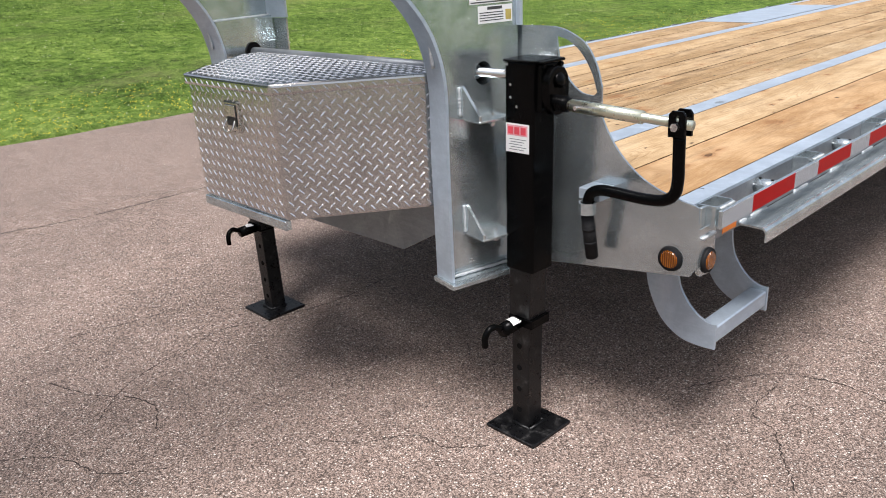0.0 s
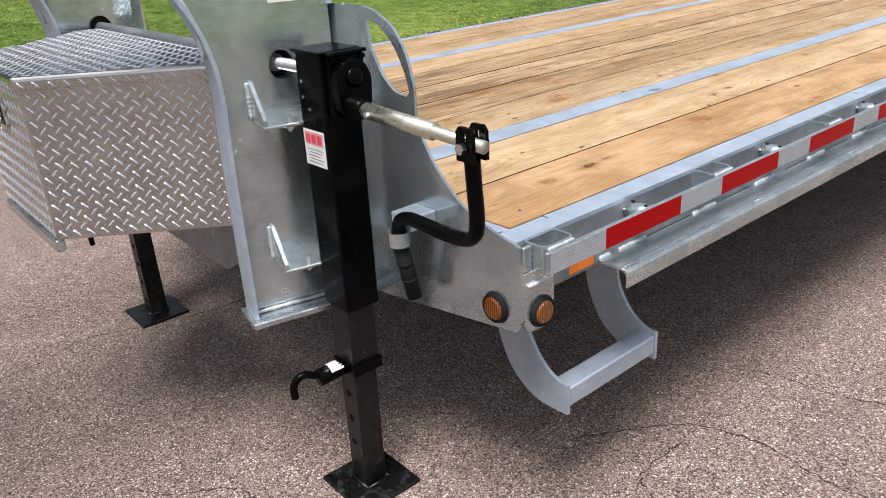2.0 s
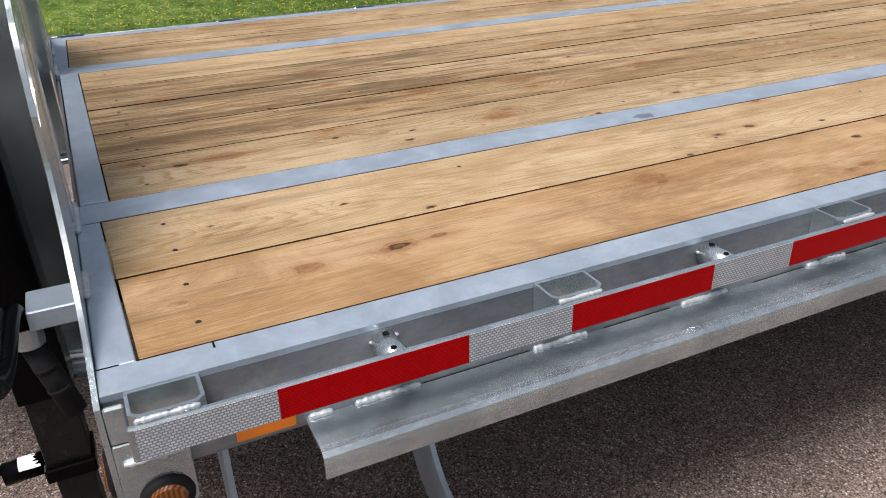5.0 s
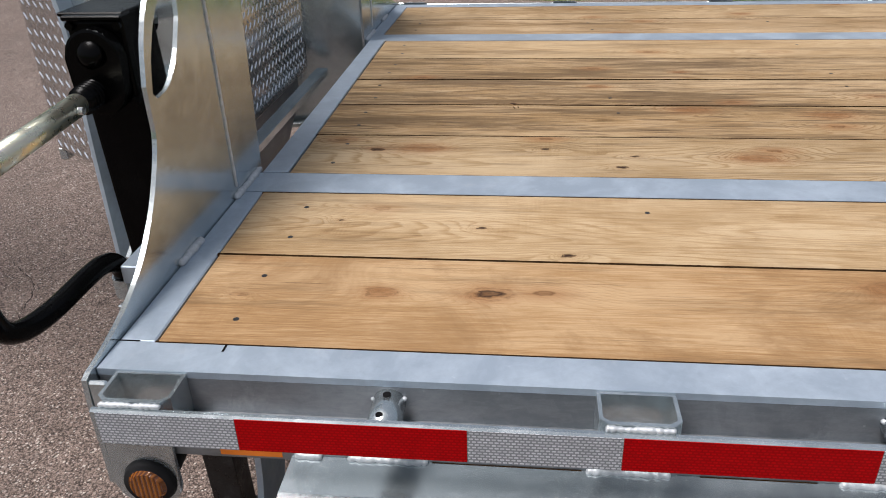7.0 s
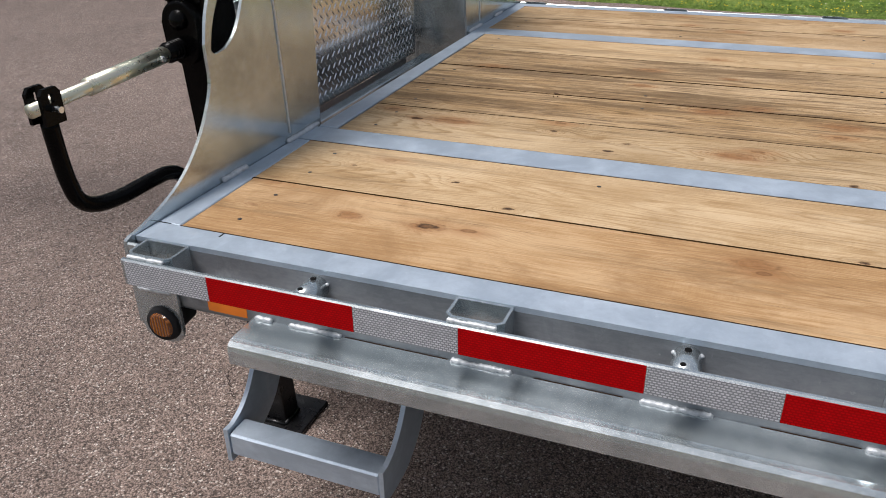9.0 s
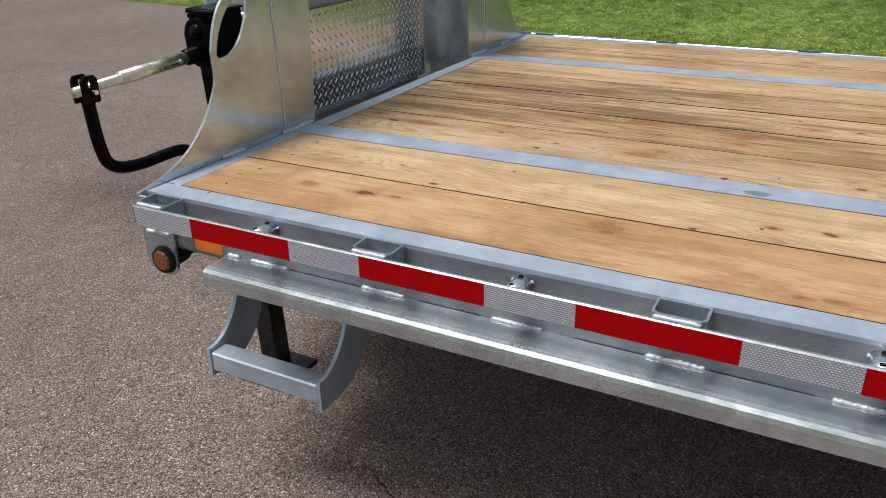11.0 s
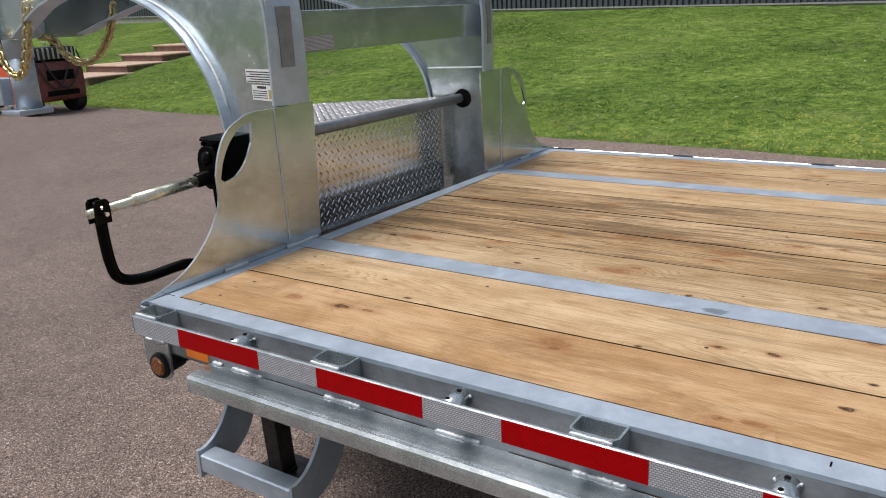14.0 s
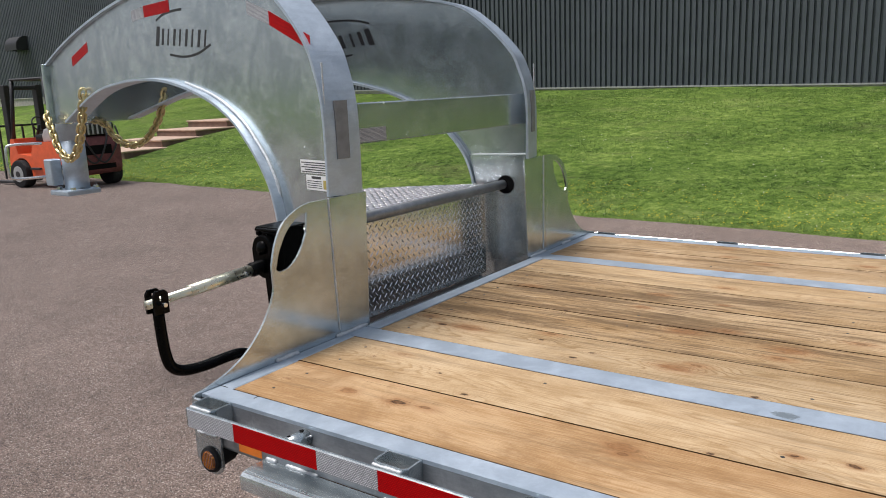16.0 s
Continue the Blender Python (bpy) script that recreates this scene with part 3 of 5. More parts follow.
CRACK = plain("crack_grime", (0.030, 0.021, 0.018), 0.95, 0, 0.3, 60)


def crack(pts, w, seed):
    """A jagged hairline crack in the asphalt, along points on the ground."""
    rnd = random.Random(seed)
    path = smooth_path([(x, y, 0) for x, y in pts], 14)
    bm = bmesh.new()
    rows = []
    for i, p in enumerate(path):
        q, r = path[max(i - 1, 0)], path[min(i + 1, len(path) - 1)]
        t = (r - q).normalized()
        n = Vector((-t.y, t.x, 0))
        c = p + n * rnd.uniform(-1, 1) * 0.005
        h = w * rnd.uniform(0.10, 1.0) * (0.2 if i in (0, len(path) - 1) else 1.0)
        rows.append((bm.verts.new((c.x + n.x * h, c.y + n.y * h, 0.0012)), bm.verts.new((c.x - n.x * h, c.y - n.y * h, 0.0012))))
    for (p, q), (r, t) in zip(rows, rows[1:]):
        bm.faces.new((p, q, t, r))
    return part("crack", bm, CRACK, road, "thin dark crack")


ground, road = make_ground(), make_road()
for k, (w, pts) in enumerate((
        (0.0055, ((-4.38, -1.60), (-4.38, -0.66), (-4.31, -0.41), (-4.25, 0.07), (-4.25, 0.72), (-4.15, 1.9))),
        (0.0024, ((-1.72, -1.12), (-1.88, -0.96), (-1.96, -0.78), (-1.98, -0.64), (-2.04, -0.45), (-1.95, -0.19), (-1.89, 0.09), (-1.91, 0.47))),
        (0.0026, ((-1.50, -1.00), (-1.66, -0.93), (-1.80, -0.96), (-1.95, -1.06), (-2.20, -1.15))),
        (0.0020, ((-2.47, -1.15), (-2.50, -0.91), (-2.44, -0.66), (-2.40, -0.39))),
        (0.0026, ((-0.29, 0.40), (-0.18, 0.58), (-0.07, 0.72), (0.11, 0.78), (0.26, 0.76), (0.42, 0.76), (0.70, 0.84))),
        (0.0022, ((-0.05, 0.62), (-0.04, 0.42), (0.06, 0.36), (0.14, 0.24), (0.24, 0.10))),
        (0.0020, ((-0.16, 1.08), (-0.03, 1.14), (0.14, 1.16), (0.30, 1.22))),
        (0.0018, ((-1.05, -0.66), (-0.92, -0.58), (-0.81, -0.43), (-0.68, -0.40), (-0.58, -0.31))),
        (0.0020, ((-1.27, -1.07), (-1.40, -1.22), (-1.62, -1.30), (-1.80, -1.50))),
        (0.0060, ((-4.30, -11.5), (-4.41, -10.39), (-4.65, -8.51), (-5.32, -7.93), (-5.48, -7.27), (-5.98, -6.92))),
)):
    crack(pts, 1.4 * w, k)


def make_building():
    e = thing("industrial_building", (WALL_X, -10, wall_z(-10)), "long charcoal ribbed metal building behind the lawn", "building")
    z1, y0, y1, pitch = 8.0, -70.0, 40.0, 0.150
    bm = bmesh.new()
    prof = []
    n = int((y1 - y0) / pitch)
    for i in range(n):
        b = y0 + i * pitch
        prof += [(b, 0.0), (b + 0.044, 0.0), (b + 0.052, 0.060), (b + 0.142, 0.060)]
    prof.append((y1, 0.0))
    lo = [bm.verts.new((WALL_X + w, y, wall_z(y))) for y, w in prof]
    hi = [bm.verts.new((WALL_X + w, y, z1)) for y, w in prof]
    for i in range(len(prof) - 1):
        bm.faces.new((lo[i], lo[i + 1], hi[i + 1], hi[i]))
    back = [bm.verts.new((WALL_X - 12, y, z)) for y, z in ((y0, 0.8), (y1, 0.8), (y1, z1), (y0, z1))]
    bm.faces.new(back)
    bm.faces.new((hi[0], hi[-1], back[2], back[3]))
    bm.faces.new((lo[0], hi[0], back[3], back[0]))
    bm.faces.new((lo[-1], hi[-1], back[2], back[1]))
    part("wall", bm, SIDING, e)
    def follow(u, t, w):
        return (u, t, wall_z(t) + w)

    bm, fl = bmesh.new(), bmesh.new()
    cuts = [y0, -30.0, 12.0, y1]
    for t0, t1 in zip(cuts, cuts[1:]):
        box(bm, WALL_X - 1, WALL_X + 0.02, t0, t1, -0.75, -0.03, follow)
        box(fl, WALL_X - 0.02, WALL_X + 0.065, t0, t1, -0.03, 0.008, follow)
    part("foundation", bm, CONCRETE, e, "low concrete foundation")
    part("base_flashing", fl, FLASHING, e, "pale metal base flashing")
    # hooded vent
    bm = bmesh.new()
    vy, vz = -37.0, 4.25
    line = [(0.0, 0.55), (0.35, 0.5), (0.58, 0.25), (0.62, -0.1)]
    strip(bm, spline(line, 4), 0.03, lambda u, v, w: (WALL_X + u, vy + w, vz + v), -0.55, 0.55)
    for s in (-0.55, 0.55):
        plate(bm, [(0, 0.55), (0.35, 0.5), (0.58, 0.25), (0.62, -0.1), (0, -0.1)], [], lambda u, v, w: (WALL_X + u, vy + w, vz + v), s - 0.01, s + 0.01)
    part("vent_hood", bm, DARK_STEEL, e, "black hooded wall vent")
    return e


make_building()


def make_steps():
    for i in range(4):
        x1, y = -9.9 - 1.2 * i, -16.5 - 0.15 * i
        z = 0.40 + 0.185 * i
        e = thing("garden_step", (x1 - 0.7, y, z - 0.2), "broad buff paver step set into the lawn", "step", "steps up the lawn")
        part("tread", blk(x1 - 1.9, x1, y - 0.9, y + 0.9, z - 0.05, z, 0.015), PAVER, e, "sunlit buff paver top")
        part("riser", blk(x1 - 1.88, x1 - 0.03, y - 0.87, y + 0.87, z - 0.45, z - 0.05, 0.01), PAVER_SIDE, e, "dark brown side")


make_steps()

# ---------------------------------------------------------------- the trailer
H, LEN = 0.84, 10.5
trailer = thing("gooseneck_trailer", (-1.325, 3.0, 0.0), "galvanised gooseneck flatbed trailer with a pine plank deck", "trailer")


def channel_side(X, y0=-0.0295):
    """One long side: channel, rub rail, stake pockets, spools, tape."""
    S = 1 if X(0) > X(-1) else -1

    def bx(a, b, *r):
        return (min(X(a), X(b)), max(X(a), X(b)), *r)

    ch = part("side_channel", blk(*bx(-0.135, -0.072), y0, LEN, H - 0.010, H, 0), GALV_FLAT, trailer, "galvanised side channel")
    part("channel_web", blk(*bx(-0.082, -0.072), y0 + 0.001, LEN, 0.70, H - 0.0105, 0), GALV_DULL_SHADED, ch)
    part("channel_lip", blk(*bx(-0.135, -0.0825), y0 + 0.001, LEN, 0.70, 0.708, 0), GALV_DULL_SHADED, ch)
    rail = part("rub_rail", blk(*bx(-0.010, 0.0), -0.006, LEN, 0.7790, 0.8315, 0.0025), GALV, trailer, "flat galvanised rub rail")
    # reflective tape in turns of white and red
    y, red, i = 0.0, False, 0
    while y < LEN - 0.3:
        l = 0.279 if red else 0.178
        ob = part("reflective_tape", blk(*bx(0.0, 0.0006), y + (0.002 if i == 0 else 0.0004), y + l - 0.0004, 0.781, 0.8285, 0), TAPE_RED if red else TAPE_WHITE, rail, "red reflective tape" if red else "silver-white reflective tape")
        y, red, i = y + l, not red, i + 1
    side = part("side_bar", blk(*bx(-0.0718, -0.056), 0.0625, LEN, 0.716, 0.7785, 0), GALV_DULL_SHADED, ch, "galvanised bar under the stake pockets")
    if S > 0:
        part("marker_reflector", blk(*bx(-0.056, -0.0552), 0.124, 0.208, 0.7195, 0.753, 0), ORANGE_TAPE, side, "orange marker reflector")
    y, k = -0.002, 0
    while y < LEN - 0.2:
        bm = bmesh.new()
        w, t = 0.094, 0.0048
        o = [(-0.0715, y), (-0.0715, y + w), (-0.022, y + w), (-0.0125, y + w - 0.010), (-0.0125, y + 0.010), (-0.022, y)]
        n = [(-0.0715 + t, y + t), (-0.0715 + t, y + w - t), (-0.0245, y + w - t), (-0.0175, y + w - 0.013), (-0.0175, y + 0.013), (-0.0245, y + t)]
        plate(bm, o, [n], lambda u, v, z: (X(u), v, z), 0.779, 0.838)
        p = part("stake_pocket", bm, GALV, rail, "open galvanised stake pocket")
        part("weld_bead", bead((X(-0.009), y + 0.006, 0.834), (X(-0.009), y + 0.086, 0.834), 0.0046, k), WELD, p, "bright zinc-filled weld", True)
        bm = rod(bmesh.new(), (X(-0.072), y + 0.355, 0.806), (X(-0.010), y + 0.355, 0.806), 0.0215, 16)
        s = part("spool", bm, GALV, rail, "galvanised pipe spool", True)
        part("drain_hole", rod(bmesh.new(), (X(-0.060), y + 0.355, 0.8265), (X(-0.060), y + 0.355, 0.8285), 0.0052, 10), DARK, s)
        part("drain_hole", rod(bmesh.new(), (X(-0.022), y + 0.352, 0.8255), (X(-0.022), y + 0.352, 0.8285), 0.0045, 10), DARK, s)
        part("weld_bead", bead((X(-0.0695), y + 0.332, 0.812), (X(-0.0695), y + 0.378, 0.815), 0.0042, k + 50), WELD, s, "", True)
        y, k = y + 0.61, k + 1
    return rail


for side in (lambda x: x, mirror):
    channel_side(side)

# the bent steel track below the near rub rail, and its welds
bm = bmesh.new()
prof = [(-0.0555, 0.7245), (0.010, 0.7245), (0.020, 0.722), (0.0265, 0.7155), (0.029, 0.7065), (0.029, 0.6810), (0.024, 0.6810), (0.024, 0.7045), (0.0215, 0.7125), (0.016, 0.717), (0.008, 0.7185), (-0.0555, 0.7185)]
plate(bm, prof, [], lambda u, v, w: (u, w, v), 0.222, LEN)
track = part("side_track", bm, GALV, trailer, "bent galvanised track below the rub rail")
part("weld_bead", bead((-0.0535, 0.226, 0.7255), (-0.0535, 0.262, 0.7262), 0.0075, 77), WELD, track, "bright weld lump at the track's end", True)
for k in range(33):
    a = 0.296 + 0.305 * k
    part("weld_bead", bead((-0.0535, a, 0.7252), (-0.0535, a + 0.105, 0.7252), 0.0066, k), WELD, track, "bright weld run", True)
    # dark strip painted in for the shade between track and side bar
    part("open_seam", blk(-0.0556, -0.0541, a + 0.110 + 0.03 * (k % 3), a + 0.300 - 0.02 * (k % 2), 0.7243, 0.7250, 0), JOINT, track)


# cross members, main beams, deck strips
def beams():
    for a, b in ((-0.733, -0.640), (-1.988, -1.893)):
        e = part("main_beam", blk(a, b, -0.0285, LEN, H - 0.012, H + 0.0014, 0), GALV_FLAT, trailer, "galvanised beam flange standing a little proud of the deck")
        m = (a + b) / 2
        part("beam_web", blk(m - 0.005, m + 0.005, 0.026, LEN, 0.60, H - 0.0125, 0), GALV_DULL_SHADED, e)
        part("beam_foot", blk(a, b, 0.026, LEN, 0.588, 0.5995, 0), GALV_DULL_SHADED, e)
    def flat(u, v, w):
        return (u, v, w)

    for outline in ([(-0.1355, -0.0295), (-0.1355, 0.0215), (-0.6390, 0.0115), (-0.6390, -0.0295)], [(-1.9890, -0.0295), (-1.9890, 0.0115), (-2.474, 0.0215), (-2.474, -0.0295)]):
        part("front_strip", bevel(prism(bmesh.new(), outline, flat, H - 0.010, H + 0.0005), 0.002, 1), GALV_FLAT, trailer, "galvanised strip across the deck's front")
    e = part("front_strip", blk(-1.8915, -0.7345, -0.017, 0.0355, H - 0.007, H + 0.0045, 0.002), GALV_FLAT, trailer, "raised galvanised strip in front of the middle boards")
    part("strip_web", blk(-2.474, -0.136, -0.028, -0.022, 0.70, H - 0.0125, 0), GALV_DULL_SHADED, e)
    for k in range(17):
        y = 0.09 + 0.61 * k
        part("cross_member", blk(-2.52, -0.083, y, y + 0.045, 0.712, 0.80, 0), GALV_DULL_SHADED, trailer)


beams()


def corner_end(X):
    """The front end plate of one side with its lamps, and the wing with a hand hole."""
    f = lambda u, v, w: (X(u), w, v)
    rim = spline([(-0.525, 1.288), (-0.478, 1.278), (-0.414, 1.245), (-0.376, 1.190), (-0.356, 1.128)], 5)
    cut = spline([(-0.356, 1.104), (-0.354, 1.050), (-0.329, 1.000), (-0.289, 0.948), (-0.231, 0.899), (-0.170, 0.869), (-0.103, 0.850), (-0.060, 0.843)], 5)
    outline = [(-0.765, 0.57), (-0.765, 0.84), (-0.786, 1.288)] + rim + cut + [(-0.048, 0.838), (-0.0455, 0.80), (-0.0455, 0.668), (-0.062, 0.640), (-0.53, 0.572)]
    hole = spline([(-0.512, 1.262), (-0.468, 1.250), (-0.423, 1.216), (-0.389, 1.165), (-0.371, 1.114)], 4) + spline([(-0.383, 1.103), (-0.426, 1.110), (-0.468, 1.143), (-0.503, 1.200)], 4)
    bm = plate(bmesh.new(), outline, [hole], f, -0.0380, -0.0305)
    wing = part("wing_plate", bm, GALV, trailer, "galvanised wing plate with a hand hole")
    part("weld_seam", bead((X(-0.618), -0.0295, 0.86), (X(-0.606), -0.0295, 1.290), 0.0034, 3), WELD, wing, "", True)
    part("weld_bead", bead((X(-0.75), -0.027, 0.8445), (X(-0.60), -0.027, 0.8445), 0.008, 5), WELD, wing, "bright weld run", True)
    part("weld_bead", bead((X(-0.43), -0.027, 0.8445), (X(-0.34), -0.027, 0.8445), 0.008, 6), WELD, wing, "bright weld run", True)
    a, b = sorted((X(-0.0535), X(-0.0445)))
    rounded = [(-0.0300, 0.779), (-0.0300, 0.668)] + [(0.000 + 0.030 * math.cos(radians(t)), 0.664 + 0.030 * math.sin(radians(t))) for t in range(190, 271, 20)] + [(0.032 + 0.030 * math.cos(radians(t)), 0.664 + 0.030 * math.sin(radians(t))) for t in range(270, 361, 18)] + [(0.062, 0.779)]
    sp = part("corner_plate", bevel(prism(bmesh.new(), rounded, lambda u, v, w: (w, u, v), a, b), 0.002, 1), GALV, trailer, "galvanised corner plate under the rub rail")
    part("corner_post", blk(a, b, -0.0295, -0.0035, 0.7795, 0.838, 0.003), GALV, sp)
    S = 1 if X(0) > X(-1) else -1
    part("weld_bead", bead((X(-0.042), -0.02, 0.748), (X(-0.042), 0.055, 0.748), 0.007, 9), WELD, sp, "", True)

    def lamp(c, nrm, parent):
        c, nrm = Vector(c), Vector(nrm)
        bm = bmesh.new()
        rod(bm, c, c + nrm * 0.010, 0.037, 28, 0.033)
        g = part("marker_lamp", bm, RUBBER, parent, "amber marker lamp in a black rubber ring", True)
        bm = rod(bmesh.new(), c + nrm * 0.010, c + nrm * 0.0145, 0.0265, 28, 0.0225)
        part("amber_lens", bm, AMBER, g, "amber lens")
        part("lamp_body", rod(bmesh.new(), c - nrm * 0.010, c - nrm * 0.062, 0.030, 20, 0.026), RUBBER, g, "black lamp body behind the plate", True)

    lamp((X(-0.121), -0.038, 0.680), (0, -1, 0), wing)
    lamp((X(-0.0445), 0.022, 0.676), (S, 0, 0), sp)
    return wing


for side in (lambda x: x, lambda x: mirror(x) - 0.03):
    corner_end(side)


# ---- the two necks, which meet over the coupler
INNER = [(0.288, 0.560), (0.286, 0.90), (0.283, 1.03), (0.281, 1.12), (0.289, 1.20), (0.318, 1.29), (0.370, 1.37), (0.448, 1.45), (0.552, 1.53), (0.718, 1.603), (0.955, 1.661), (1.20, 1.690), (1.50, 1.690), (1.87, 1.648), (2.33, 1.513)]
OUTER = [(0.0, 1.29), (0.0, 1.55), (0.034, 1.685), (0.080, 1.770), (0.20, 1.890), (0.33, 1.968), (0.60, 2.020), (0.95, 2.048), (1.30, 2.045), (1.62, 2.018), (2.0, 1.958), (2.32, 1.890), (2.59, 1.815)]


def neck(S):
    ux, uy, c = -0.207 * S, -0.978, -1.300
    base = (c + (0.650 if S > 0 else -0.675), -0.0465)
    nx, ny = 0.978 * S, -0.207

    def f(s, z, w):
        return (base[0] + s * ux + w * nx, base[1] + s * uy + w * ny, z)

    inner, outer = spline(INNER, 5), spline(OUTER, 5)
    web = [(0.0, 0.565)] + outer + [(2.59, 1.50), (2.345, 1.500)] + inner[::-1][1:]
    hole = [(0.128 + 0.030 * math.cos(a * math.pi / 10), 1.166 + 0.034 * math.sin(a * math.pi / 10)) for a in range(20)]
    g = part("neck", plate(bmesh.new(), web, [hole], f, -0.005, 0.005), GALV, trailer, "arched galvanised neck plate with a cut-out logo")
    part("arch_flange", strip(bmesh.new(), inner, 0.010, f, -0.045, 0.040), GALV_FLAT, g, "bent flange along the arch")
    part("top_flange", strip(bmesh.new(), outer, 0.011, f, -0.110, 0.022), GALV_FLAT, g, "bent flange over the top of the neck")
    part("foot_plate", blk(-0.0, 0.305, 0.543, 0.560, -0.050, 0.062, 0.003, 1, f), GALV, g, "flat plate closing the neck's foot")
    part("weld_bead", bead(f(0.0, 0.5665, 0.012), f(0.29, 0.5665, 0.012), 0.006, 31), WELD, g, "", True)
    part("doubler_plate", plate(bmesh.new(), [(0.0, 0.846), (0.276, 0.846), (0.276, 1.20), (0.300, 1.300), (0.0, 1.300)], [[(a, b) for a, b in hole]], f, -0.030, -0.0055), GALV, g, "smooth inner doubler plate")
    # bright bead added for the light on the doubler's top edge
    part("weld_bead", bead(f(0.004, 1.3015, -0.016), f(0.298, 1.3015, -0.016), 0.0050, 33), WELD, g, "bright line for the lit top edge of the doubler", True)
    part("weld_bead", bead(f(0.0, 1.31, 0.012), f(0.0, 1.70, 0.012), 0.0035, 34), WELD, g, "thin weld along the neck's edge", True)
    # dark disc over the shaft hole stands for the shade inside it
    part("shaft_seal", prism(bmesh.new(), [(0.128 + 0.040 * math.cos(a * math.pi / 10), 1.166 + 0.042 * math.sin(a * math.pi / 10)) for a in range(20)], f, -0.036, -0.0305), DARK, g, "dark disc for the shade in the hole round the shaft")
    pts = [f(s, z, 0.007) for s, z in spline([(0.299, 1.20), (0.315, 1.295), (0.363, 1.378), (0.440, 1.458), (0.544, 1.538), (0.71, 1.612), (0.945, 1.670)], 8)]
    bm = sweep(bmesh.new(), pts, 0.0052, 7)
    rnd = random.Random(8)
    for v in bm.verts:
        v.co += Vector([rnd.uniform(-0.0012, 0.0012) for _ in range(3)])
    part("weld_bead", bm, WELD, g, "bright weld run along the arch", True)
    # brackets to the jack
    for z in (1.050, 0.697):
        br = part("jack_bracket", plate(bmesh.new(), [(0.005, z), (0.005, z + 0.090), (0.018, z + 0.090), (0.098, z + 0.014), (0.098, z)], [], lambda u, v, w: f(w, v, u), 0.205, 0.214), GALV, g, "welded jack bracket")
        part("weld_bead", bead(f(0.2165, z + 0.002, 0.0075), f(0.2165, z + 0.086, 0.0075), 0.0055, 41), WELD, br, "", True)
        part("bracket_shelf", blk(0.09, 0.214, z - 0.008, z, 0.005, 0.100, 0.002, 1, f), GALV, br)
        part("bolt", rod(rod(bmesh.new(), f(0.145, z - 0.026, 0.066), f(0.145, z + 0.014, 0.066), 0.006, 8), f(0.145, z - 0.020, 0.066), f(0.145, z - 0.009, 0.066), 0.011, 6), BRIGHT, br)
    # reflective patches on the web and the rear flange
    if S > 0:
        for s0, s1, z0, z1, m in ((1.025, 1.270, 1.990, 1.990, TAPE_RED), (1.968, 2.206, 1.893, 1.834, TAPE_RED), (0.062, 0.291, 1.784, 1.879, TAPE_RED), (0.291, 0.430, 1.879, 1.926, TAPE_WHITE), (1.270, 1.40, 1.990, 1.983, TAPE_WHITE)):
            dz = 0.045
            bm = bmesh.new()
            lo = [f(s0, z0 - dz, 0.0052), f(s1, z1 - dz, 0.0052), f(s1, z1, 0.0052), f(s0, z0, 0.0052)]
            hi = [f(s0, z0 - dz, 0.0060), f(s1, z1 - dz, 0.0060), f(s1, z1, 0.0060), f(s0, z0, 0.0060)]
            v = [bm.verts.new(p) for p in lo + hi]
            for q in ((0, 1, 2, 3), (4, 5, 6, 7), (0, 1, 5, 4), (1, 2, 6, 5), (2, 3, 7, 6), (3, 0, 4, 7)):
                bm.faces.new([v[i] for i in q])
            part("reflective_tape", bm, m, g, "red reflective tape" if m is TAPE_RED else "silver reflective tape")
    # logo: plain cut shapes, dark where the plate is cut through
    s_k, z_k = 1.180, 1.872
    def lg(u, v, w):
        # u runs the way the word reads on the outside
        return f(s_k - u if S > 0 else s_k - 0.40 + u, v + z_k - 0.09 * u, w)
    shapes = []
    for i in range(9):
        u, w, hi, lo_ = 0.012 + 0.052 * i, 0.030 if i == 0 else 0.013 + 0.006 * (i % 2), 0.030 if i == 0 else 0.022, -0.048 if i == 0 else -0.042
        k = 0.35
        shapes.append([(u + k * hi, hi), (u + w + k * hi, hi), (u + w + k * lo_, lo_), (u + k * lo_, lo_)])
    logo = bmesh.new()
    for sh in shapes:
        plate(logo, sh, [], lg, -0.0056, 0.0056)
    for arc in ([(0.02, 0.052), (0.09, 0.076), (0.18, 0.090), (0.26, 0.096)], [(0.12, -0.078), (0.24, -0.082), (0.36, -0.066), (0.47, -0.030)]):
        strip(logo, spline(arc, 6), 0.009, lg, -0.0056, 0.0056)
    part("logo", logo, DARK_STEEL, g, "dark cut-out logo shapes")
    # labels and the dark grip decal, near side
    if S > 0:
        lab = part("label", blk(0.020, 0.168, 1.357, 1.400, 0.0053, 0.0060, 0, 1, f), WHITE, g, "white printed label")
        bm = bmesh.new()
        for i in range(5):
            z = 1.393 - 0.0075 * i
            box(bm, 0.028, 0.164 - 0.02 * (i % 2), z - 0.0032, z, 0.0060, 0.0063, f)
        part("print_line", bm, PRINT, lab, "rows of small unreadable print")
        lab = part("label", blk(0.020, 0.140, 1.303, 1.351, 0.0053, 0.0060, 0, 1, f), WHITE, g, "white printed label")
        bm = bmesh.new()
        box(bm, 0.056, 0.108, 1.340, 1.348, 0.0060, 0.0063, f)
        for i in range(4):
            box(bm, 0.052, 0.135, 1.331 - 0.007 * i, 1.3335 - 0.007 * i, 0.0060, 0.0063, f)
        part("print_line", bm, PRINT, lab, "rows of small unreadable print")
        part("print_patch", blk(0.024, 0.044, 1.309, 1.337, 0.0060, 0.0063, 0, 1, f), GOLD, lab, "dark gold patch")
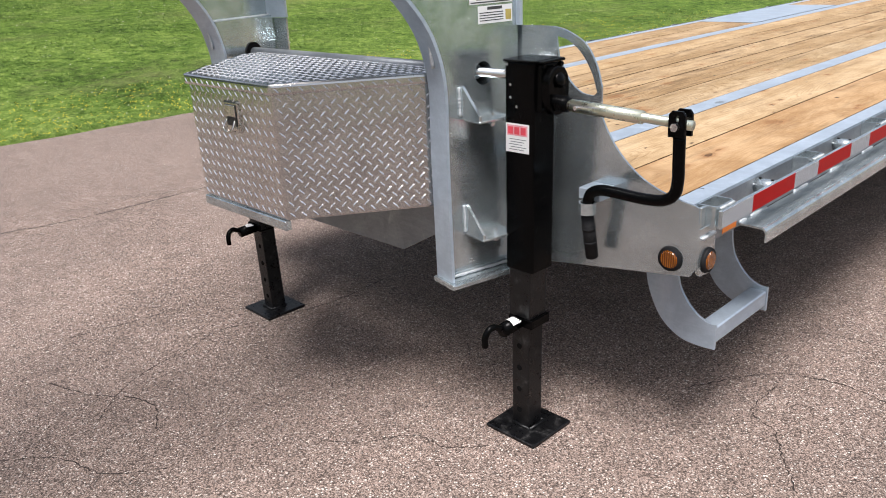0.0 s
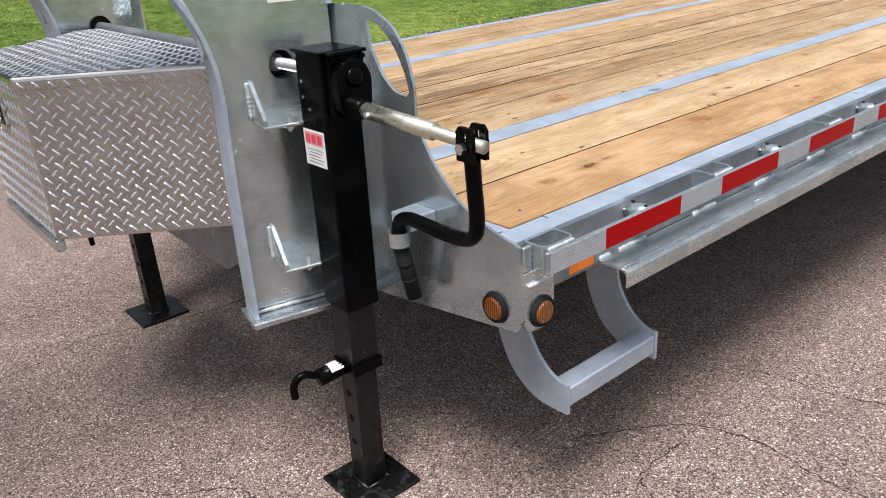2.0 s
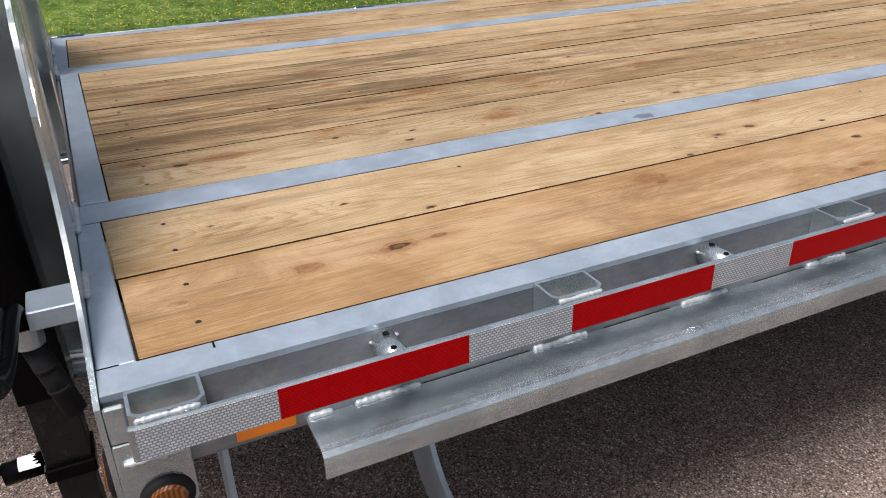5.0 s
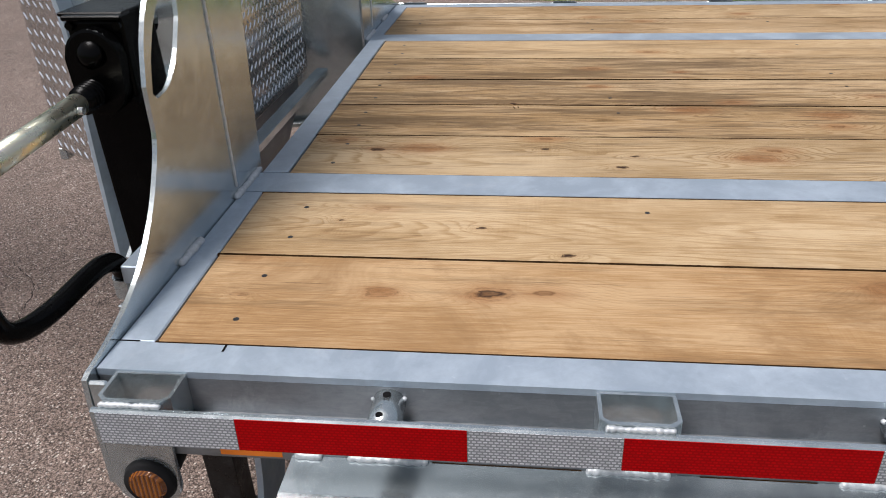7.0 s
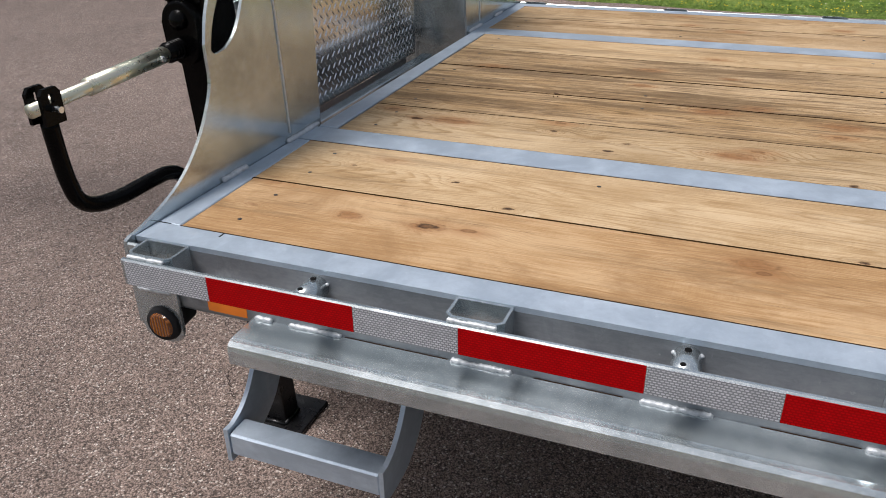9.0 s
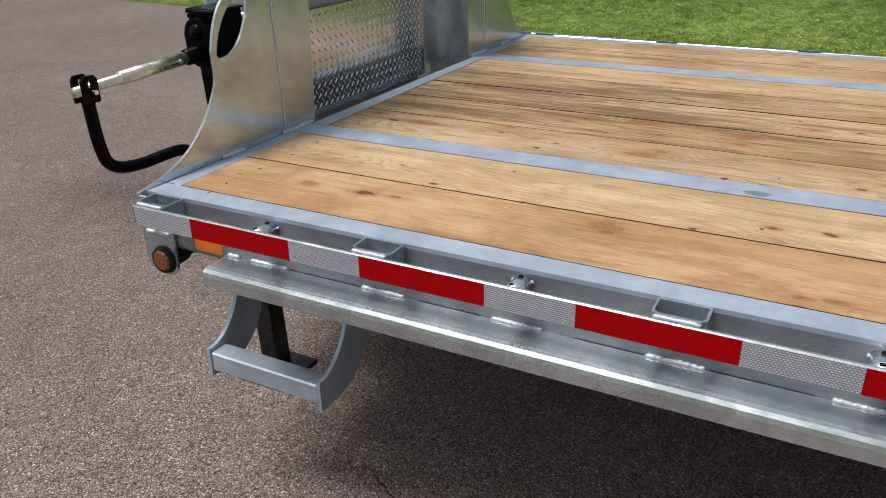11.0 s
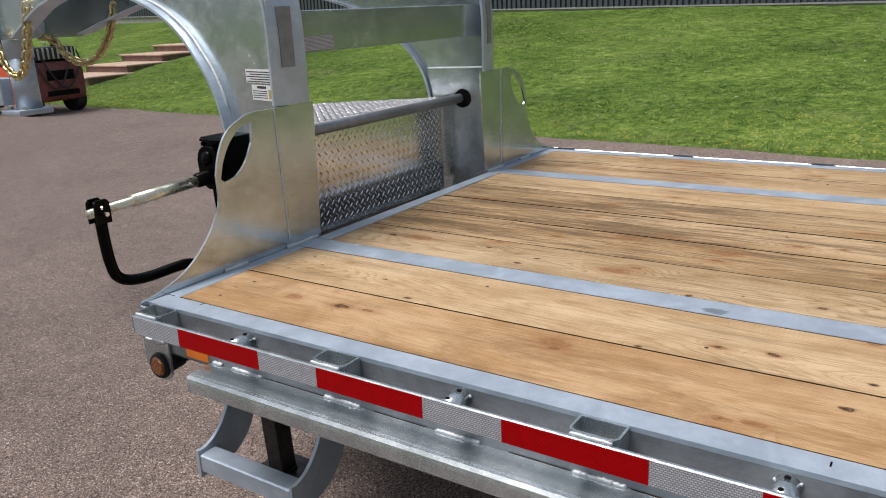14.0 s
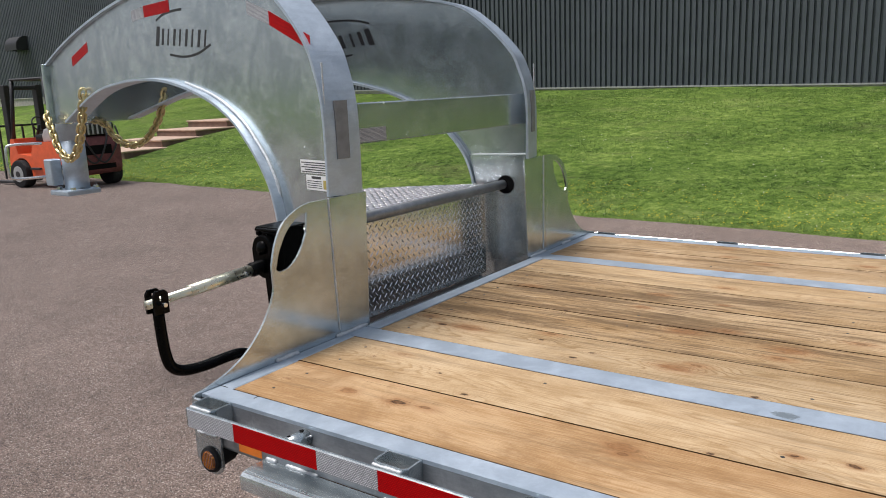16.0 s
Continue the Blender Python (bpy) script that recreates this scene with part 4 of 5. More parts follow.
    part("grip_decal", blk(-0.0115, -0.0040, 1.405, 1.585, -0.066, -0.018, 0, 1, f), PRINT_GREY, g, "dark grey textured decal")
    return g, f


neck(1)
neck(-1)

# cross bar between the necks, nose plate and coupler
bm = bmesh.new()
box(bm, -1.945, -0.668, -0.075, -0.065, 1.440, 1.572)
box(bm, -1.945, -0.668, -0.145, -0.0755, 1.562, 1.572)
xbar = part("cross_bar", bevel(bm, 0.003, 1), GALV, trailer, "galvanised cross bar between the necks")
part("reflective_tape", blk(-0.95, -0.76, -0.0648, -0.0640, 1.444, 1.490, 0), TAPE_WHITE, xbar, "silver reflective tape")
part("nose_plate", blk(-1.45, -1.15, -2.605, -2.582, 1.50, 1.82, 0.004), GALV, trailer, "flat nose plate where the necks meet")
coupler = part("coupler", rod(bmesh.new(), (-1.30, -2.66, 1.60), (-1.30, -2.66, 1.40), 0.075, 28), GALV_FLAT, trailer, "gooseneck coupler tube", True)
part("coupler_tube", rod(bmesh.new(), (-1.30, -2.66, 1.42), (-1.30, -2.66, 1.115), 0.067, 28), GALV_FLAT, coupler, "", True)
part("coupler_base", blk(-1.385, -1.185, -2.755, -2.565, 1.095, 1.125, 0.008, 2), GALV_FLAT, coupler, "thick coupler base plate")
part("latch_box", blk(-1.245, -1.18, -2.775, -2.70, 1.15, 1.30, 0.006), GALV_FLAT, coupler, "latch box")
part("latch_handle", sweep(bmesh.new(), smooth_path([(-1.20, -2.80, 1.20), (-1.06, -2.86, 1.20), (-1.03, -2.87, 1.23), (-1.03, -2.87, 1.36), (-1.06, -2.86, 1.39), (-1.20, -2.80, 1.39)], 4), 0.008, 8), BRIGHT, coupler, "bent rod latch handle", True)
for a in range(4):
    x, y = -1.30 + 0.098 * math.cos(a * 1.57 + 0.8), -2.66 + 0.098 * math.sin(a * 1.57 + 0.8)
    part("bolt", rod(bmesh.new(), (x, y, 1.125), (x, y, 1.140), 0.016, 6), BRIGHT, coupler)

# drive shaft between the two jacks
sh = part("drive_shaft", rod(bmesh.new(), (-0.57, -0.170, 1.168), (-2.03, -0.170, 1.168), 0.0135, 14), BRIGHT, trailer, "plated drive shaft", True)
part("shaft_cover", rod(bmesh.new(), (-0.70, -0.170, 1.168), (-1.90, -0.170, 1.168), 0.021, 16), GALV_DULL_SHADED, sh, "scuffed grey shaft tube", True)


# folding step
def side_step():
    e = part("side_step", blk(-0.104, -0.048, 0.121, 0.456, 0.376, 0.430, 0.004, 1), GALV_FLAT, trailer, "galvanised side step tread")
    arc_o = [(-0.285, 0.70), (-0.282, 0.56), (-0.262, 0.480), (-0.222, 0.410), (-0.162, 0.368), (-0.105, 0.358), (-0.046, 0.360)]
    arc_i = [(-0.046, 0.441), (-0.072, 0.441), (-0.112, 0.460), (-0.150, 0.502), (-0.174, 0.56), (-0.185, 0.70)]
    for y in (0.111, 0.456):
        part("step_arm", plate(bmesh.new(), spline(arc_o, 4) + spline(arc_i, 4), [], lambda u, v, w: (u, w, v), y, y + 0.010), GALV_FLAT, e, "curved galvanised step arm")


side_step()


# ---- deck boards, last of the large things
EDGES = [(-0.1342, -0.385), (-0.3885, -0.6375), (-0.7355, -0.965), (-0.9685, -1.196), (-1.1995, -1.427), (-1.4305, -1.658), (-1.6615, -1.8905), (-1.9905, -2.226), (-2.2295, -2.4725)]
BOARDS = ["warm", "pale", "eyed", "grey", "grey", "grey", "pale", "grey", "grey"]
# a dark sheet below the boards gives the gaps their shade
deck = part("deck", blk(-2.47, -0.14, 0.03, LEN, 0.795, 0.8005, 0), JOINT, trailer, "plank deck of pressure-treated pine")
for i, (b, a) in enumerate(EDGES):
    rnd = random.Random(i)
    def cut(u, v, w):
        """The front end follows the strip before it."""
        if v > 1.0:
            return (u, v, w)
        return (u, v + (0.0125 if -1.9 < u < -0.7 else -0.010 * min(1.0, max(0.0, (1.171 - abs(u + 1.3065)) / 0.504))), w)

    ob = part("deck_board", blk(a + 0.0014, b - 0.0014, 0.024 + rnd.uniform(0, 0.002), LEN, 0.801, H + 0.0009 + rnd.uniform(-0.0004, 0.0004), 0.0012, 1, cut), WOOD[BOARDS[i]], deck, "knotty pine deck board")
    for k in range(10):
        y = 0.117 + 0.61 * k
        for u in (0.28, 0.74):
            if rnd.random() < 0.30 or k == 0:
                x, yy = a + (b - a) * (u + rnd.uniform(-0.03, 0.03)), y + rnd.uniform(-0.006, 0.006)
                part("deck_screw", rod(bmesh.new(), (x, yy, H - 0.01), (x, yy, H + 0.0014), 0.0048, 8), DARK_STEEL, ob)
    if i == 3:
        # the split stub where the joint beside this board closes up
        for q, r in (((a + 0.004, 0.478), (a + 0.030, 0.486)), ((a + 0.003, 0.492), (a + 0.026, 0.494))):
            part("split", rod(bmesh.new(), (*q, H - 0.002), (*r, H + 0.0002), 0.0030, 6, 0.0016), JOINT, ob)

# steel cover plate over the far wheels, set into the deck
part("cover_plate", blk(-2.474, -1.991, 4.52, 6.25, H + 0.0022, H + 0.0062, 0.001), GALV_FLAT, trailer, "pale galvanised cover plate over the wheels")

# marker-pen ticks, and a dark strip for the shade in the deck's corner slit
for x0, x1, y0, y1 in ((-0.134, -0.118, 0.1215, 0.1245), (-0.118, -0.102, 1.6255, 1.6285), (-0.1365, -0.1340, -0.029, 0.000)):
    part("pen_mark", blk(x0, x1, y0, y1, H + 0.0002, H + 0.0007, 0), DARK, trailer, "short black stroke for pen ticks and for the dark of the corner slit")

# dark strips between the boards and along the steel stand for grime and gap shade
for x, w, y0, y1 in ((-0.1354, 0.0021, 0.022, LEN), (-0.3868, 0.0034, 0.016, LEN), (-0.6388, 0.0034, 0.012, LEN), (-0.7342, 0.0026, 0.022, LEN), (-0.9668, 0.0030, 0.022, LEN), (-1.1978, 0.0034, 0.022, 0.48), (-1.1978, 0.0012, 0.48, LEN),
                     (-1.4288, 0.0016, 0.022, LEN), (-1.6598, 0.0052, 0.022, LEN), (-1.8918, 0.0034, 0.022, LEN), (-1.9892, 0.0034, 0.022, LEN), (-2.2278, 0.0036, 0.022, LEN), (-2.4732, 0.0042, 0.022, LEN)):
    part("joint", blk(x - w, x + w, y0, y1, 0.801, H + 0.0003 if w > 0.002 else H + 0.0017, 0), JOINT, deck)


# ---------------------------------------------------------------- toolbox
def lugs(bm, f, u0, u1, v0, v1, inside=None, pitch=0.0345, L=0.0128, W=0.0030, h=0.0026):
    """Raised tread bars in two leaning rows, one set between the other, over a sheet given by f(u, v, w)."""
    ni, nj = 2 * (int((u1 - u0) / pitch) + 1), 2 * (int((v1 - v0) / pitch) + 1)
    for j in range(nj):
        for i in range(ni):
            if (i + j) % 2:
                continue
            u, v = u0 + (i + 0.6) * pitch / 2, v0 + (j + 0.6) * pitch / 2
            if u > u1 - 0.008 or v > v1 - 0.008 or (inside and not inside(u, v)):
                continue
            a = radians(45 if i % 2 else -45)
            c, s = math.cos(a), math.sin(a)
            ring = [(-L, 0, 0), (-L * 0.55, -W, 0), (L * 0.55, -W, 0), (L, 0, 0), (L * 0.55, W, 0), (-L * 0.55, W, 0)]
            lo = [bm.verts.new(f(u + x * c - y * s, v + x * s + y * c, 0.0)) for x, y, _ in ring]
            t0, t1 = (bm.verts.new(f(u + x * c, v + x * s, h)) for x in (-L * 0.55, L * 0.55))
            for q in ((lo[0], lo[1], t0), (lo[1], lo[2], t1, t0), (lo[2], lo[3], t1), (lo[3], lo[4], t1), (lo[4], lo[5], t0, t1), (lo[5], lo[0], t0)):
                bm.faces.new(q)
    return bm


def toolbox():
    e = thing("toolbox", (-1.325, -0.42, 0.80), "bright diamond-plate aluminium toolbox between the trailer necks", "toolbox")
    zb, zt = 0.772, 1.162
    P = [(-1.042, -0.655), (-0.770, -0.275), (-0.770, -0.215), (-1.812, -0.215), (-1.812, -0.275), (-1.530, -0.655)]
    bm = bmesh.new()
    lo = [bm.verts.new((x, y, zb)) for x, y in P]
    hi = [bm.verts.new((x, y, zt)) for x, y in P]
    for i in range(6):
        j = (i + 1) % 6
        bm.faces.new((lo[i], lo[j], hi[j], hi[i]))
    bm.faces.new(lo)
    bm.faces.new(hi)
    body = part("body", bevel(bm, 0.004, 2), ALU, e)

    def wall(p, q):
        p, q = Vector((*p, 0)), Vector((*q, 0))
        t = (q - p).normalized()
        n = Vector((t.y, -t.x, 0))
        return (lambda u, v, w: p + t * u + Vector((0, 0, v)) + n * (w - 0.0002)), (q - p).length

    for i, j in ((5, 0), (0, 1), (3, 2), (4, 5)):
        a, b = P[i], P[j]
        f, l = wall(a, b)
        if (i, j) == (3, 2):
            f, l = wall(P[2], P[3])
            n = Vector((0, 1, 0))
            f = lambda u, v, w: Vector((P[2][0] - u, P[2][1], v)) + n * (w - 0.0002)
        ob = part("tread_pattern", lugs(bmesh.new(), f, 0.006, l - 0.004, zb + 0.006, zt - 0.012), ALU_BAR, body, "raised diamond tread bars")
        tagged(ob, kind="stuff")
    # lid with a folded edge
    Q = [(-1.034, -0.667), (-0.758, -0.279), (-0.758, -0.205), (-1.824, -0.205), (-1.824, -0.279), (-1.538, -0.667)]
    bm = bmesh.new()
    lo = [bm.verts.new((x, y, zt - 0.018)) for x, y in Q]
    hi = [bm.verts.new((x, y, zt + 0.016)) for x, y in Q]
    for i in range(6):
        j = (i + 1) % 6
        bm.faces.new((lo[i], lo[j], hi[j], hi[i]))
    bm.faces.new(lo)
    bm.faces.new(hi)
    lid = part("lid", bevel(bm, 0.010, 3), ALU, e, "diamond-plate lid with a folded edge")

    def on_lid(u, v):
        if v > -0.279:
            return -1.81 < u < -0.77
        k = (v + 0.667) / 0.388
        return -1.538 - 0.286 * k + 0.014 < u < -1.034 + 0.276 * k - 0.014

    ob = part("tread_pattern", lugs(bmesh.new(), lambda u, v, w: (u, v, zt + 0.0158 + w), -1.82, -0.76, -0.660, -0.208, on_lid, h=0.0020), ALU_BAR, lid, "raised diamond tread bars")
    tagged(ob, kind="stuff")
    for i, j in ((5, 0), (0, 1), (4, 5)):
        f, l = wall(Q[i], Q[j])
        ob = part("tread_pattern", lugs(bmesh.new(), f, 0.010, l - 0.006, zt - 0.014, zt + 0.018, None, 0.0345, 0.0100), ALU_BAR, lid, "tread bars on the folded edge")
        tagged(ob, kind="stuff")
    # latch on the front
    lx, lz = -1.270, 1.075
    la = part("latch", blk(lx - 0.040, lx + 0.040, -0.6615, -0.6550, lz - 0.058, lz + 0.036, 0.006, 2), STAINLESS, e, "stainless paddle latch")
    part("latch_recess", blk(lx - 0.030, lx + 0.030, -0.6625, -0.6616, lz - 0.040, lz + 0.026, 0), DARK_STEEL, la)
    part("paddle", blk(lx - 0.027, lx + 0.027, -0.6660, -0.6630, lz - 0.012, lz + 0.024, 0.0015), STAINLESS, la)
    part("latch_loop", sweep(bmesh.new(), smooth_path([(lx - 0.022, -0.6650, lz - 0.02), (lx - 0.026, -0.6800, lz - 0.045), (lx, -0.6830, lz - 0.056), (lx + 0.026, -0.6800, lz - 0.045), (lx + 0.022, -0.6650, lz - 0.02)], 4), 0.0035, 8), STAINLESS, la, "", True)
    # support angle and hanging pan under the box
    return e


toolbox()
part("box_support", blk(-1.530, -1.046, -0.662, -0.640, 0.738, 0.770, 0.003), GALV, trailer, "galvanised angle under the toolbox")
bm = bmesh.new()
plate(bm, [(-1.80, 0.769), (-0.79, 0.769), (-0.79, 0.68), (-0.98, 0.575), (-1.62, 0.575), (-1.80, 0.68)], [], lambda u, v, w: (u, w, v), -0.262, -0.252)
part("hanging_plate", bm, GALV_DULL_SHADED, trailer, "galvanised plate hanging under the toolbox")
part("box_rail", blk(-1.82, -0.75, -0.190, -0.150, 0.745, 0.770, 0.003), GALV, trailer, "galvanised rail behind the toolbox")


# ---------------------------------------------------------------- landing jacks
def landing_jack(X, top, foot, full):
    S = 1 if X(0) > X(-1) else -1
    e = thing("landing_jack", (X(foot[0]), foot[1], 0), "black two-speed landing jack standing on its foot plate" if full else "black landing jack under the far neck on its foot plate", "landing jack", "landing jacks")

    def J(dx, dy, z):
        k = z / 1.215
        return (X(foot[0] + (top[0] - foot[0]) * k + dx), foot[1] + (top[1] - foot[1]) * k + dy, z)

    tube = part("outer_tube", blk(-0.0515, 0.0515, -0.047, 0.047, 0.585, 1.208, 0.005, 2, J), BLACK, e)
    part("cap", blk(-0.057, 0.060, -0.053, 0.053, 1.2085, 1.215, 0.002, 1, J), BLACK, tube)
    part("sleeve", blk(-0.047, 0.036, -0.040, 0.040, 0.395, 0.584, 0.004, 2, J), WORN, e)
    leg = part("drop_leg", blk(-0.040, 0.028, -0.034, 0.034, 0.013, 0.394, 0.004, 2, J), WORN, e, "black drop leg with pin holes")
    for z in (0.075, 0.155, 0.235, 0.315):
        part("pin_hole", rod(bmesh.new(), J(-0.010, -0.0352, z), J(-0.010, -0.0335, z), 0.0098, 12), DARK, leg)
    coll = part("collar", blk(-0.047, 0.047, -0.045, 0.045, 0.392, 0.424, 0.003, 1, J), BLACK, e)
    hs = part("pin_housing", rod(bmesh.new(), J(-0.008, -0.045, 0.408), J(-0.008, -0.118, 0.404), 0.0225, 18), BLACK, coll, "pin housing", True)
    bm = bmesh.new()
    n = 8
    a0, a1 = [], []
    for i in range(n + 1):
        a = radians(25 + 110 * i / n)
        for ls, yy in ((a0, -0.052), (a1, -0.090)):
            p = J(-0.008, yy, 0.4065)
            ls.append(bm.verts.new((p[0] + S * 0.0230 * math.cos(a), p[1], p[2] + 0.0230 * math.sin(a))))
    for i in range(n):
        bm.faces.new((a0[i], a0[i + 1], a1[i + 1], a1[i]))
    part("housing_label", bm, WHITE, hs, "small white label")
    part("pull_hook", sweep(bmesh.new(), smooth_path([J(-0.008, -0.09, 0.404), J(-0.010, -0.130, 0.418), J(-0.013, -0.152, 0.428), J(-0.017, -0.172, 0.422), J(-0.020, -0.184, 0.400), J(-0.020, -0.184, 0.370)], 5), 0.0100, 12), BLACK, coll, "bent pull hook", True)
    fp = blk(-0.102, 0.102, -0.098, 0.098, 0.0, 0.013, 0.003, 1, lambda x, y, z: (X(foot[0]) + x, foot[1] + y, z))
    part("foot_plate", fp, WORN, e, "scuffed black foot plate")
    bm = bmesh.new()
    for s in (-1, 1):
        rod(bm, J(-0.036, 0.036 * s, 0.016), J(0.036, 0.036 * s, 0.016), 0.006, 8)
        rod(bm, J(0.036 * s, -0.036, 0.016), J(0.036 * s, 0.036, 0.016), 0.006, 8)
    part("foot_weld", bm, WORN, e, "", True)
    if not full:
        return e
    # warning label
    lab = part("label", blk(-0.049, 0.036, -0.0480, -0.0475, 0.9540, 1.0380, 0, 1, J), WHITE, e, "white warning label with red print")
    part("print_patch", blk(-0.044, 0.030, -0.0484, -0.0480, 1.0030, 1.0330, 0, 1, J), PRINT_PINK, lab, "pink printed block")
    bm = bmesh.new()
    for i in range(3):
        a = -0.040 + 0.023 * i
        box(bm, a, a + 0.018, -0.0488, -0.0484, 1.0070, 1.0280, J)
    part("print_mark", bm, PRINT_RED, lab, "red maker's mark as plain blocks")
    bm = bmesh.new()
    for i in range(5):
        box(bm, -0.036 + 0.005 * (i % 2), 0.026 - 0.007 * (i % 3), -0.0484, -0.0480, 0.9915 - 0.0075 * i, 0.9935 - 0.0075 * i, J)
    part("print_line", bm, PRINT_GREY, lab, "rows of small unreadable print")
    for dx, z in ((-0.030, 1.1110), (-0.030, 1.1460), (-0.042, 1.2010), (-0.008, 1.0860)):
        part("rivet", rod(bmesh.new(), J(dx, -0.047, z), J(dx, -0.050, z), 0.004, 8), BRIGHT, tube)
    # gear housing on the outer face
    def obround(cy, z_hi, z_lo, r_hi, r_lo, n=14):
        top_a = [(cy + r_hi * math.cos(math.pi * i / n), z_hi + r_hi * math.sin(math.pi * i / n)) for i in range(n + 1)]
        low_a = [(cy + r_lo * math.cos(math.pi + math.pi * i / n), z_lo + r_lo * math.sin(math.pi + math.pi * i / n)) for i in range(n + 1)]
        return top_a + low_a
    gx = top[0] + 0.049
    g = part("gear_housing", bevel(prism(bmesh.new(), [(-0.186, 1.2040), (-0.096, 1.2040), (-0.096, 1.0740), (-0.186, 1.0740)], lambda u, v, w: (w, u, v), gx - 0.004, gx + 0.018), 0.004, 2), BLACK, e, "cast black gear housing")
    part("gear_cover", bevel(prism(bmesh.new(), obround(-0.142, 1.1530, 1.1040, 0.044, 0.041), lambda u, v, w: (w, u, v), gx + 0.018, gx + 0.044), 0.005, 2), BLACK, g, "rounded gear cover")
    part("gear_boss", rod(bmesh.new(), (gx + 0.044, -0.142, 1.1610), (gx + 0.053, -0.142, 1.1640), 0.024, 24, 0.015), BLACK, g, "", True)
    for y, z in ((-0.179, 1.1970), (-0.103, 1.1970), (-0.179, 1.0820), (-0.103, 1.0820)):
        part("bolt", rod(bmesh.new(), (gx + 0.018, y, z), (gx + 0.025, y, z), 0.007, 6), BLACK, g)
    part("top_flange", blk(gx - 0.01, gx + 0.028, -0.188, -0.092, 1.2050, 1.2130, 0.002), BLACK, g)
    # crank
    a, b = Vector((gx + 0.045, -0.153, 1.099)), Vector((-0.020, -0.150, 1.080))
    at = lambda k: a.lerp(b, k)
    crank = part("crank_shaft", rod(bmesh.new(), at(0.0), at(1.0), 0.0125, 18), ZINC, e, "yellow zinc-plated crank shaft", True)
    part("shaft_collar", rod(bmesh.new(), at(-0.02), at(0.10), 0.020, 18), BLACK, crank, "", True)
    part("shaft_sleeve", rod(bmesh.new(), at(0.12), at(0.66), 0.0172, 22), ZINC, crank, "thick plated sleeve", True)
    for k in range(5):
        part("collar_ridge", rod(bmesh.new(), at(-0.012 + 0.022 * k), at(-0.003 + 0.022 * k), 0.0222, 18), BLACK, crank, "", True)
    part("sleeve_bolt", rod(bmesh.new(), at(0.19) + Vector((0, -0.0245, 0)), at(0.19) + Vector((0, 0.0245, 0)), 0.006, 8), BRIGHT, crank)
    hd = part("crank_handle", sweep(bmesh.new(), smooth_path([(-0.053, -0.151, 1.052), (-0.053, -0.148, 0.990), (-0.055, -0.143, 0.935), (-0.066, -0.139, 0.897), (-0.100, -0.136, 0.876), (-0.16, -0.132, 0.869), (-0.24, -0.130, 0.870), (-0.29, -0.128, 0.868), (-0.325, -0.126, 0.852), (-0.338, -0.122, 0.815), (-0.342, -0.118, 0.78)], 6), 0.0155, 16), BLACK, e, "black bent crank handle", True)
    part("hand_grip", rod(bmesh.new(), (-0.3415, -0.119, 0.79), (-0.345, -0.086, 0.648), 0.0185, 18), RUBBER, hd, "black rubber grip", True)
    part("grip_band", rod(bmesh.new(), (-0.3426, -0.1090, 0.747), (-0.3428, -0.1069, 0.738), 0.0195, 18), RUBBER, hd, "", True)
    part("grip_band", rod(bmesh.new(), (-0.3437, -0.0988, 0.703), (-0.3439, -0.0967, 0.694), 0.0195, 18), RUBBER, hd, "", True)
    for s in (-1, 1):
        f = lambda u, v, w: (-0.052 + u, -0.150 + s * 0.0165 + w, 1.083 + v)
        cheek = [(-0.022, -0.032), (0.022, -0.032), (0.022, 0.022), (0.014, 0.032), (-0.014, 0.032), (-0.022, 0.022)]
        slot = [(-0.005, 0.006), (0.005, 0.006), (0.005, 0.022), (-0.005, 0.022)]
        part("fork_cheek", plate(bmesh.new(), cheek, [slot], f, -0.004, 0.004), BLACK, hd)
    part("fork_bolt", rod(rod(bmesh.new(), (-0.052, -0.183, 1.078), (-0.052, -0.112, 1.078), 0.006, 10), (-0.052, -0.184, 1.078), (-0.052, -0.173, 1.078), 0.011, 6), BRIGHT, hd, "plated bolt")
    return e


landing_jack(lambda x: x, (-0.515, -0.150), (-0.559, -0.130), True)
landing_jack(mirror, (-0.520, -0.150), (-0.560, -0.155), False)

# bracket and clip that hold the crank
clip = part("crank_bracket", blk(-0.378, -0.306, -0.110, -0.0385, 0.826, 0.858, 0.002), GALV_FLAT, trailer, "welded galvanised crank bracket")
bm = bmesh.new()
strip(bm, [(-0.340 + 0.023 * math.cos(radians(a)), -0.121 + 0.023 * math.sin(radians(a))) for a in range(-200, 121, 20)], 0.003, lambda u, v, w: (u, v, w), 0.790, 0.824)
part("spring_clip", bm, GALV, clip, "bent spring clip")


